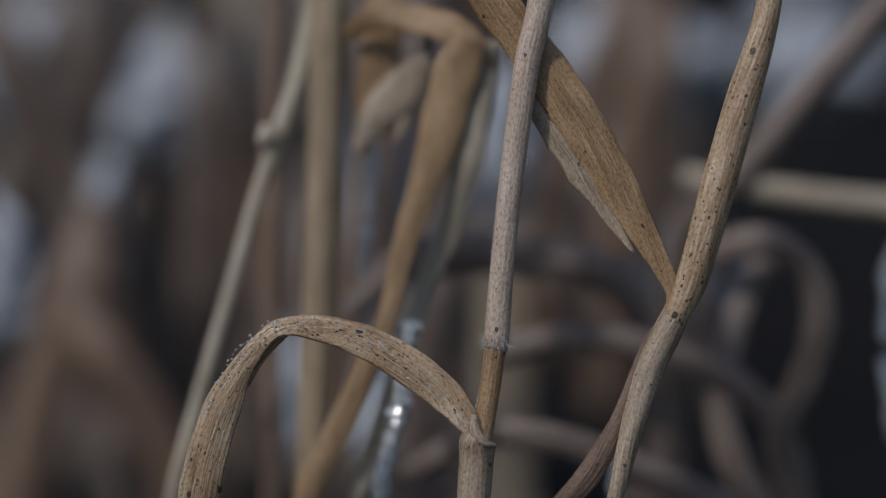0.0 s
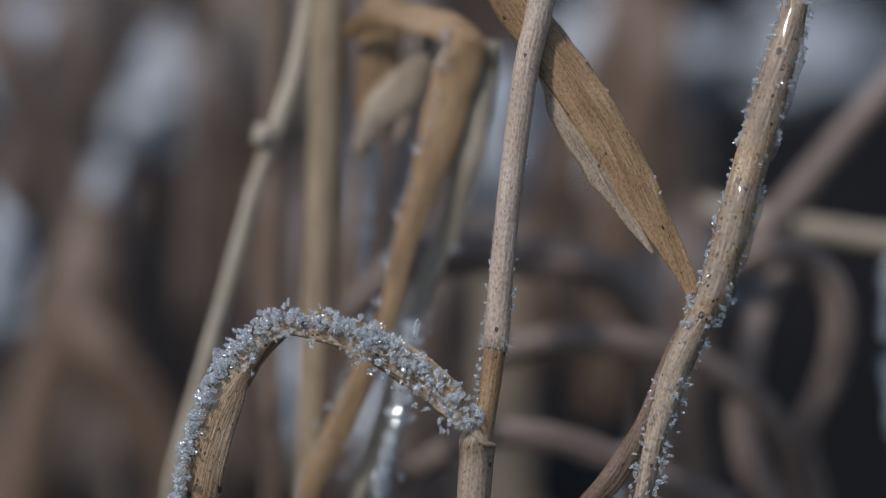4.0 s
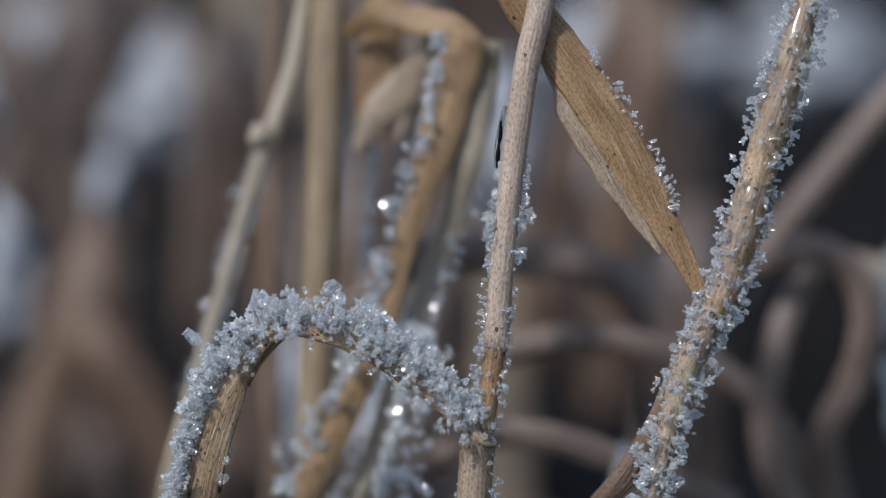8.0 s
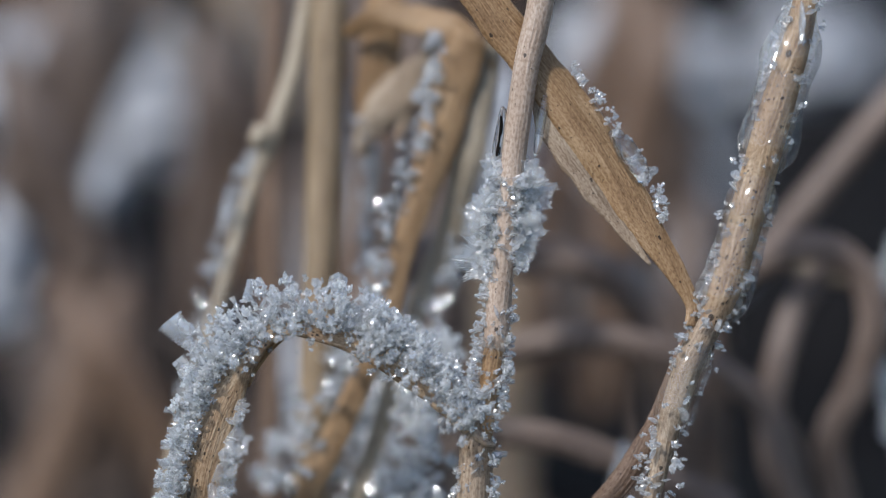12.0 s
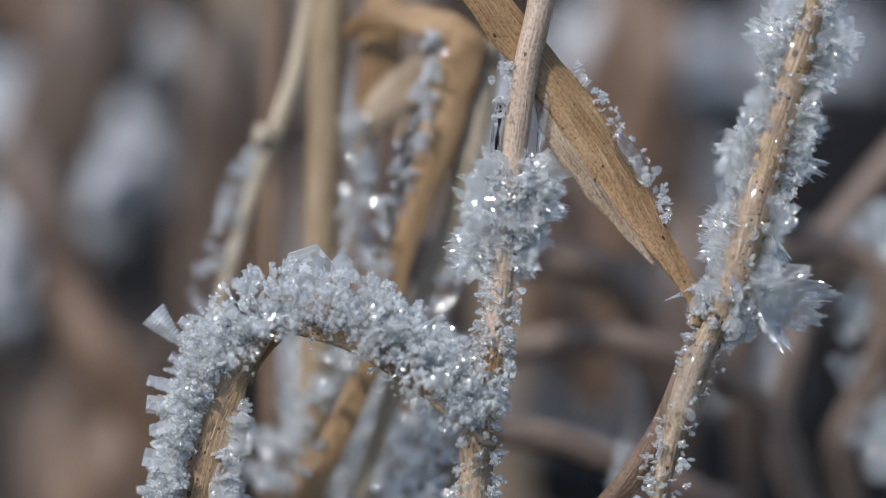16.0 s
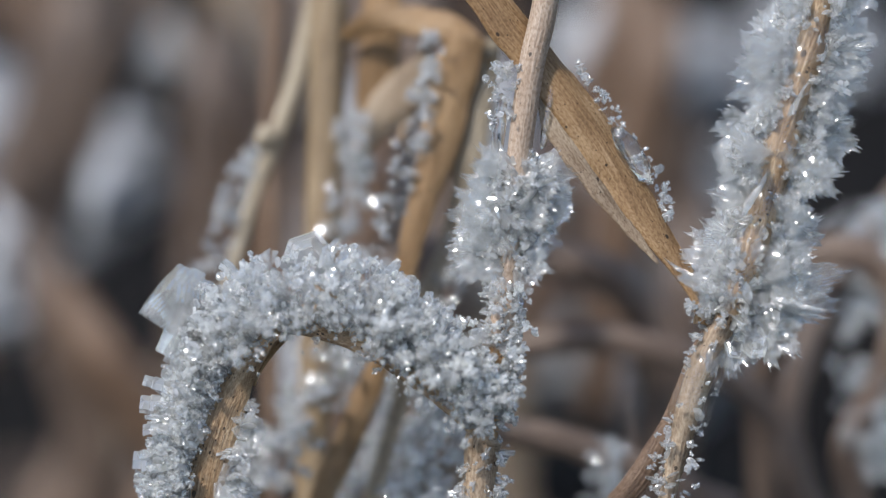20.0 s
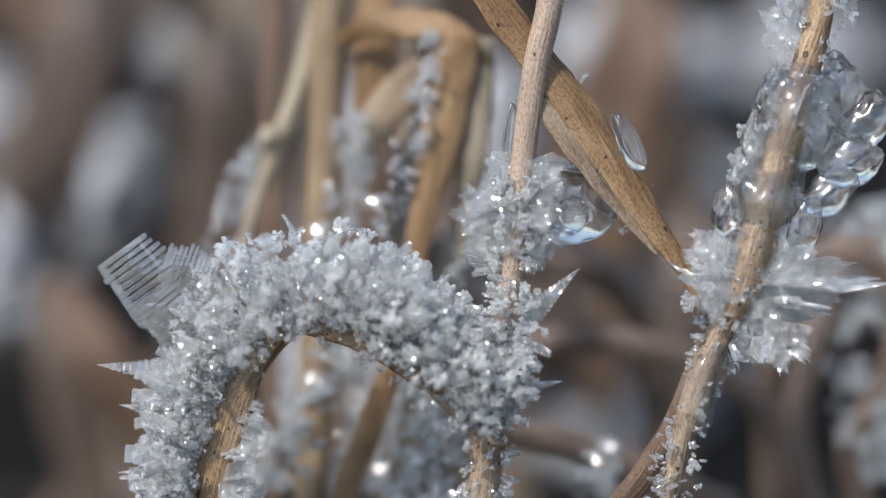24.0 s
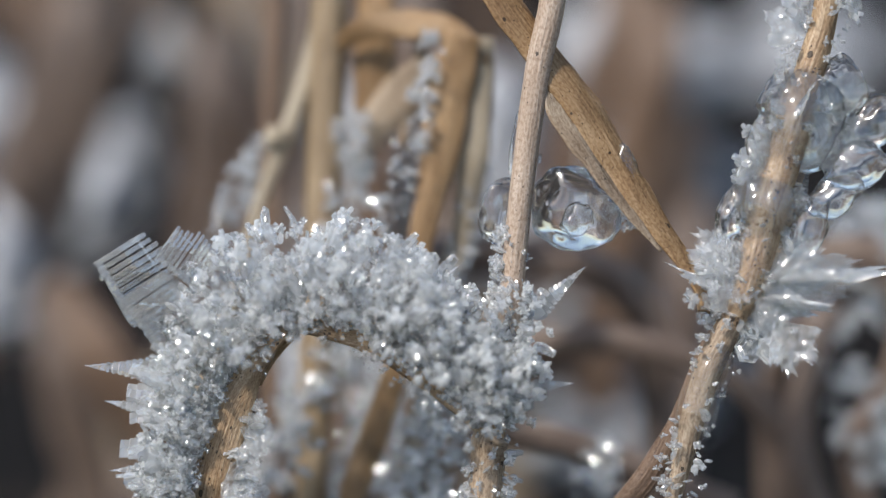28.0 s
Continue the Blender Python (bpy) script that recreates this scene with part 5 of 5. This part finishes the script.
STRIPED = "large striped hopper crystal jutting from the ice crust"
hero("hopper", 0, 2.4, [(0, -15.64, -19.6, 3, 15, 80), (7, -15.64, -19.6, 3, 15, 80), (9, -14.88, -12.36, 2.5, 10, 80), (11, -15.12, -6.68, 1, -30, 40), (14.5, -16.05, -5.65, 0, -45, 10), (17, -16.32, -5.3, 0, -45, 10), (21, -16.5, -4.61, 0, -45, 10), (23, -15.98, -4.1, 0.5, -45, 10), (28, -15.98, -3.41, 0.8, -42, 10)], STRIPED)
hero("slab", 0, 4.6, [(0, -15.64, -19.6, 3, 15, 80), (15.5, -15.64, -19.6, 3, 15, 80), (17, -15.12, -10.99, 2.5, 15, 60), (19, -15.64, -6.16, 1.5, 30, 30), (21.5, -18.39, -3.93, 0.4, 50, 10), (23.5, -19.6, -3.24, 0, 53, 6), (25, -20.11, -3.13, 0, 55, 5), (28, -20.2, -3.0, 0, 58, 5)], STRIPED)
hero("slab", 1, 3.2, [(0, -15.64, -19.6, 3, 15, 80), (15, -15.64, -19.6, 3, 15, 80), (17, -14.95, -8.92, 2.0, 10, 60), (20, -15.12, -4.79, 0.5, 10, 20), (23.5, -15.9, -2.89, 0, 20, 8), (26, -16.1, -2.2, 0, 25, 6), (28, -16.3, -1.69, 0, 35, 6)], STRIPED)
hero("slab", 2, 3.8, [(0, -15.64, -19.6, 3, 15, 80), (16, -15.64, -19.6, 3, 15, 80), (18.5, -14.95, -9.61, 2.0, 10, 60), (21, -16.67, -6.85, 0.5, 40, 18), (24, -17.77, -5.3, 0.2, 50, 8), (28, -18.56, -4.79, 0.2, 55, 8)], STRIPED)
hero("plate", 2, 4.0, [(0, -15.64, -19.6, 3, 15, 80), (8.5, -15.64, -19.6, 3, 15, 80), (10, -14.88, -12.36, 2.5, 10, 80), (12, -12.54, -7.2, 1.5, 30, 50), (14, -9.09, -3.41, 0.5, 60, 30), (17, -9.78, -2.2, 0, 52, 20), (21, -9.44, -1.34, 0, 55, 20), (24, -9.09, -1.69, 0.4, 50, 40), (28, -9.09, -2.72, 1, 40, 60)], "pointed plate of ice on top of the crust")
hero("plate", 4, 3.2, [(0, -15.64, -19.6, 3, 15, 85), (9.5, -15.64, -19.6, 3, 15, 85), (11, -14.88, -12.36, 2.5, 10, 85), (13, -12.54, -6.85, 1, 15, 50), (14.5, -6.68, -2.72, 0.2, 10, 10), (17, -6.34, -2.2, 0, 8, 10), (21, -5.99, -2.03, 0, 10, 10), (24, -5.65, -2.72, 0.3, 15, 30), (28, -5.65, -3.07, 0.6, 15, 30)], "pointed plate of ice on top of the crust")
for k, (u0, v0, tip, size, wide) in enumerate(((-15.22, -8.58, -78, 2.9, 2.2), (-15.64, -10.57, -96, 2.3, 2.6), (-15.98, -12.88, -88, 2.6, 2.0), (-16.26, -14.5, -104, 2.0, 3.0), (-14.53, -7.27, -66, 2.2, 2.4), (-15.36, -9.68, -84, 2.9, 1.2))):
    block = hero("shard", k % 6, size, [(0, -15.64, -19.6, 3, 12, 80), (7 + k % 4, -15.64, -19.6, 3, 12, 80), (9.5 + k % 4, u0 + 0.9, v0, 2.5, 12, 80), (12 + k % 4, u0 + 0.4, v0, 0.8, -40, 60), (15 + k % 4, u0 - 0.4, v0, 0, tip, 70), (20, u0 - 0.8, v0, 0, tip, 70), (24, u0 - 1.3, v0 + 0.4, 0, tip, 70), (28, u0 - 1.6, v0 + 0.7, 0, tip, 70)],
                 "blocky ice prism standing out sideways from the leaf")
    block.scale = (size * wide * 0.8 * MM, size * 1.3 * MM, size * MM)
SPIKE = "jagged ice spike standing out sideways from the crust"
LOW = (-15.64, -21.5, 3, 15, 85)
hero("spike", 0, 4.8, [(0, *LOW), (17.5, *LOW), (19.5, -14.4, -12.5, 2.5, 10, 85), (21.2, -14.2, -9.0, 1.6, -40, 50), (23.5, -16.0, -7.5, 0.3, -82, 20), (28, -17.0, -7.4, 0.2, -84, 20)], SPIKE)
hero("spike", 1, 3.9, [(0, *LOW), (18, *LOW), (20, -14.6, -13.5, 2.5, 10, 85), (21.8, -14.4, -10.8, 1.6, -40, 50), (24, -15.9, -10.2, 0.3, -80, 30), (28, -16.8, -10.1, 0.2, -78, 30)], SPIKE)
hero("spike", 2, 3.0, [(0, *LOW), (15, *LOW), (17, -15.0, -13.5, 2.5, 0, 85), (19, -15.4, -13.6, 1.2, -45, 60), (22, -16.4, -13.4, 0.3, -96, 30), (28, -17.4, -13.3, 0.2, -94, 30)], SPIKE)
BELOW = (1.9, -21.5, 3, 3, 85)
hero("spike", 1, 2.4, [(0, *BELOW), (19, *BELOW), (21, 2.4, -11, 1.5, 10, 80), (22.5, 3.6, -9, 0.8, 50, 50), (24.5, 5.2, -8.4, 0.1, 82, 20), (28, 5.6, -8.4, 0.1, 84, 20)], SPIKE)
hero("spike", 0, 4.0, [(0, *BELOW), (18.5, *BELOW), (20.5, 2.6, -10, 1.5, 10, 80), (22.2, 4.0, -5.5, 0.8, 30, 50), (23.8, 5.4, -4.0, 0.1, 48, 20), (28, 5.7, -3.8, 0.1, 50, 20)], SPIKE)
FAN = "large clear frost feather spreading from the fork of the spotted stem"
ABOVE = (23.4, 25.5, 1.5, 195, 90)
hero("feather", 0, 6.2, [(0, *ABOVE), (10.5, *ABOVE), (13, 20.2, 7, 1.5, 192, 90), (14.5, 18.4, -1, 1.2, 150, 82), (16, 18.0, -2.7, 0.4, 95, 66), (20, 18.6, -2.8, 0, 82, 58), (24, 18.9, -2.6, 0, 79, 62), (28, 19.2, -2.3, 0, 80, 64)], FAN)
hero("feather", 3, 4.8, [(0, *ABOVE), (11.5, *ABOVE), (14, 20.0, 6.5, 1.5, 192, 90), (15.5, 18.2, -1.5, 1.2, 160, 80), (17, 18.1, -3.2, 0.2, 112, 55), (20, 18.6, -3.3, -.2, 100, 45), (28, 19.0, -3.1, -.2, 98, 48)], FAN)
hero("feather", 5, 4.4, [(0, *ABOVE), (12, *ABOVE), (14.5, 20.0, 6.5, 1.5, 195, 90), (16, 18.0, -1.5, 1.0, 250, 80), (17.5, 17.6, -2.9, 0.2, 290, 60), (21, 17.6, -3.0, -.2, 300, 50), (28, 17.9, -2.6, -.2, 292, 60)], FAN)
hero("feather", 1, 8.2, [(0, *ABOVE), (17.5, *ABOVE), (20, 20.6, 7, 1.8, 192, 90), (21.5, 19.0, 0, 1.6, 150, 84), (23.2, 18.9, -2.4, 0.6, 95, 74), (25, 19.2, -2.5, 0.2, 84, 70), (28, 19.6, -2.3, 0.2, 82, 70)], FAN)
LONE = "small glassy crystal jutting from the frosted leaf"
hero("shard", 2, 1.3, [(0, *LOW), (1.2, *LOW), (2.6, -14.5, -12, 2.0, 12, 85), (3.8, -13.6, -7.4, 1.2, 0, 60), (5.2, -14.9, -5.9, 0.2, -40, 20), (8, -14.9, -5.6, 0, -50, 20), (12, -15.3, -5.0, 0, -50, 20), (17, -15.2, -4.9, 0.2, -50, 20), (28, -14.8, -4.4, 1.0, -50, 20)], LONE)
hero("shard", 4, 1.1, [(0, *LOW), (2.2, *LOW), (3.6, -13.6, -9, 2.0, 12, 85), (5.2, -11.6, -4.6, 0.4, 0, 60), (8, -11.5, -3.3, 0, 5, 20), (12, -11.8, -2.7, 0, 0, 20), (17, -12.0, -2.0, 0.4, 0, 20), (28, -11.8, -1.6, 1.0, 0, 20)], LONE)
hero("plate", 3, 1.7, [(0, 1.9, -21.5, 3, 3, 85), (1.5, 1.9, -21.5, 3, 3, 85), (3.2, 0.6, -9.5, 1.0, 0, 85), (5.2, -5.0, -4.0, 0.6, 0, 60), (8, -6.8, -3.0, 0.2, 5, 20), (12, -6.4, -2.6, 0, 0, 20), (17, -6.0, -1.8, 0.3, 0, 20), (28, -6.0, -1.2, 1.5, 0, 20)], LONE)


def dark_sliver():
    """A black sliver in place of the dark reflection in the water film beside the stem."""
    home = at(4.6, 6.9, 0.6)
    ob = part("dark_fibre", sweep([(4.75, 8.5, 0.6, 0.12, 0), (4.72, 7.7, 0.6, 0.2, 0), (4.58, 7.0, 0.6, 0.12, 0), (4.5, 6.4, 0.6, 0.24, 0), (4.4, 5.6, 0.6, 0.1, 0)], round_section(0.3, 10, 31.0)), SOIL, None)
    ob.data.transform(Matrix.Translation(-home))
    tagged(ob, "dark reflection in the water beside the stem, shaped as a black sliver", "fibre")
    ob.location = home
    MOVES.append((ob, [(t, Matrix.Translation(at(u, v, d)) @ Matrix.Rotation(radians(-2), 4, AWAY)) for t, u, v, d in
                       ((0, 4.8, 6.9, 0.7), (4.5, 4.8, 6.9, 0.7), (6, 3.55, 6.3, 0.2), (9.5, 3.4, 6.2, 0.1), (12.5, 3.45, 6.6, 0.1), (17, 3.35, 7.2, 0.1), (21, 3.3, 5.0, 0.2), (23.5, 4.8, 5.0, 0.8), (28, 4.9, 5.0, 0.8))]))


dark_sliver()
B_GROW = [(0, 0), (1.5, 0.1), (3, 0.25), (8, 0.6), (14, 0.85), (20, 1), (28, 1)]
STRIP = [(-8.4, -15.46, 10), (-6.68, -11.67, 10), (-4.96, -7.89, 10), (-3.37, -4.1, 10), (-2.48, -0.31, 10), (-1.45, 3.13, 10), (-0.31, 6.58, 10), (0.55, 10.37, 10), (1.07, 13.81, 10)]
crust("blurred sparkling ice on the folded leaf", STRIP, [(0, 2.6), (0.5, 2.0), (1, 1.6)], B_GROW, 180, {"grain": 5, "plate": 2}, (0.4, 1.1), (-30, 60), (1, 9), 31, 0.8)
crust("blurred sparkling ice behind the arch", [(u, v, 15) for u, v, d in STRIP[:4]], [(0, 5), (1, 3.5)], B_GROW, 170, {"grain": 4, "clot": 2, "plate": 3}, (0.6, 1.7), (-60, 50), (1, 17), 32, 0.5)
crust("blurred sparkling ice behind the arch", [(u, v, 15) for u, v, d in STRIP[3::-1]], [(0, 4), (1, 6)], B_GROW, 170, {"grain": 4, "clot": 2, "plate": 3}, (0.6, 1.7), (-60, 50), (1, 17), 38, 0.5)
crust("blurred sparkling ice behind the arch", [(-2.0, -5.0, 9), (-2.6, -9.61, 9), (-4.0, -15.46, 9)], [(0, 3.6), (1, 5)], B_GROW, 170, {"grain": 4, "clot": 2, "plate": 3}, (0.6, 1.7), (-60, 50), (1, 17), 33, 0.5)
crust("blurred ice on the far strip of the folded leaf", [(1.86, 6.92, 12), (0.38, 1.07, 12), (-1.17, -2.38, 12), (-2.89, -7.89, 12)], [(0, 1.0), (1, 2.4)], B_GROW, 100, {"grain": 4, "plate": 2}, (0.4, 1.1), (-60, 60), (1, 14), 34, 0.6)
crust("blurred frost on the thin stem", [(-14.95, -9.26, 16), (-13.05, -2.72, 16), (-11.33, 3.31, 16), (-10.3, 6.58, 16)], [(0, 1.8), (0.6, 2.6), (1, 1.0)], B_GROW, 130, {"grain": 4, "plate": 2, "shard": 1}, (0.4, 1.0), (-50, 50), (2, 14), 35, 0.4)
crust("blurred frost among the stems", [(-4.96, -1.34, 14), (-4.27, 4.86, 14), (-4.61, 8.3, 14)], [(0, 3), (1, 2)], [(0, 0), (9, 0.1), (17, 0.7), (20, 1), (28, 1)], 120, {"grain": 4, "plate": 2}, (0.5, 1.2), (-90, 90), (10, 19), 39, 0.4, deep=(3, 6))
crust("blurred mass of ice crystals far behind", [(28.79, 2.1, 24), (27.24, -2.03, 24), (27.41, -8.92, 24), (28.79, -13.74, 24)][::-1], [(0, 3), (0.5, 4.5), (1, 3)], [(0, 0), (12, 0.0), (14.5, 0.75), (20, 0.9), (25, 1.0), (28, 1.1)], 130, {"grain": 4, "plate": 2}, (0.8, 1.9), (-80, 80), (9, 14), 36, 0.5)
crust("blurred frost on the litter at the foot of the stem", [(10.88, -16.84, 14), (10.54, -14.09, 14), (11.23, -11.67, 14)], [(0, 2.5), (1, 1.5)], [(0, 0), (8, 0.3), (14, 0.8), (28, 1.2)], 80, {"grain": 4, "plate": 2}, (0.4, 1.1), (-90, 90), (15, 23), 37, 0.5)



# ---- everything that moves ----
def motions():
    for ob, rows in MOVES:
        walk(ob, [(t, m) for t, m in rows])


motions()
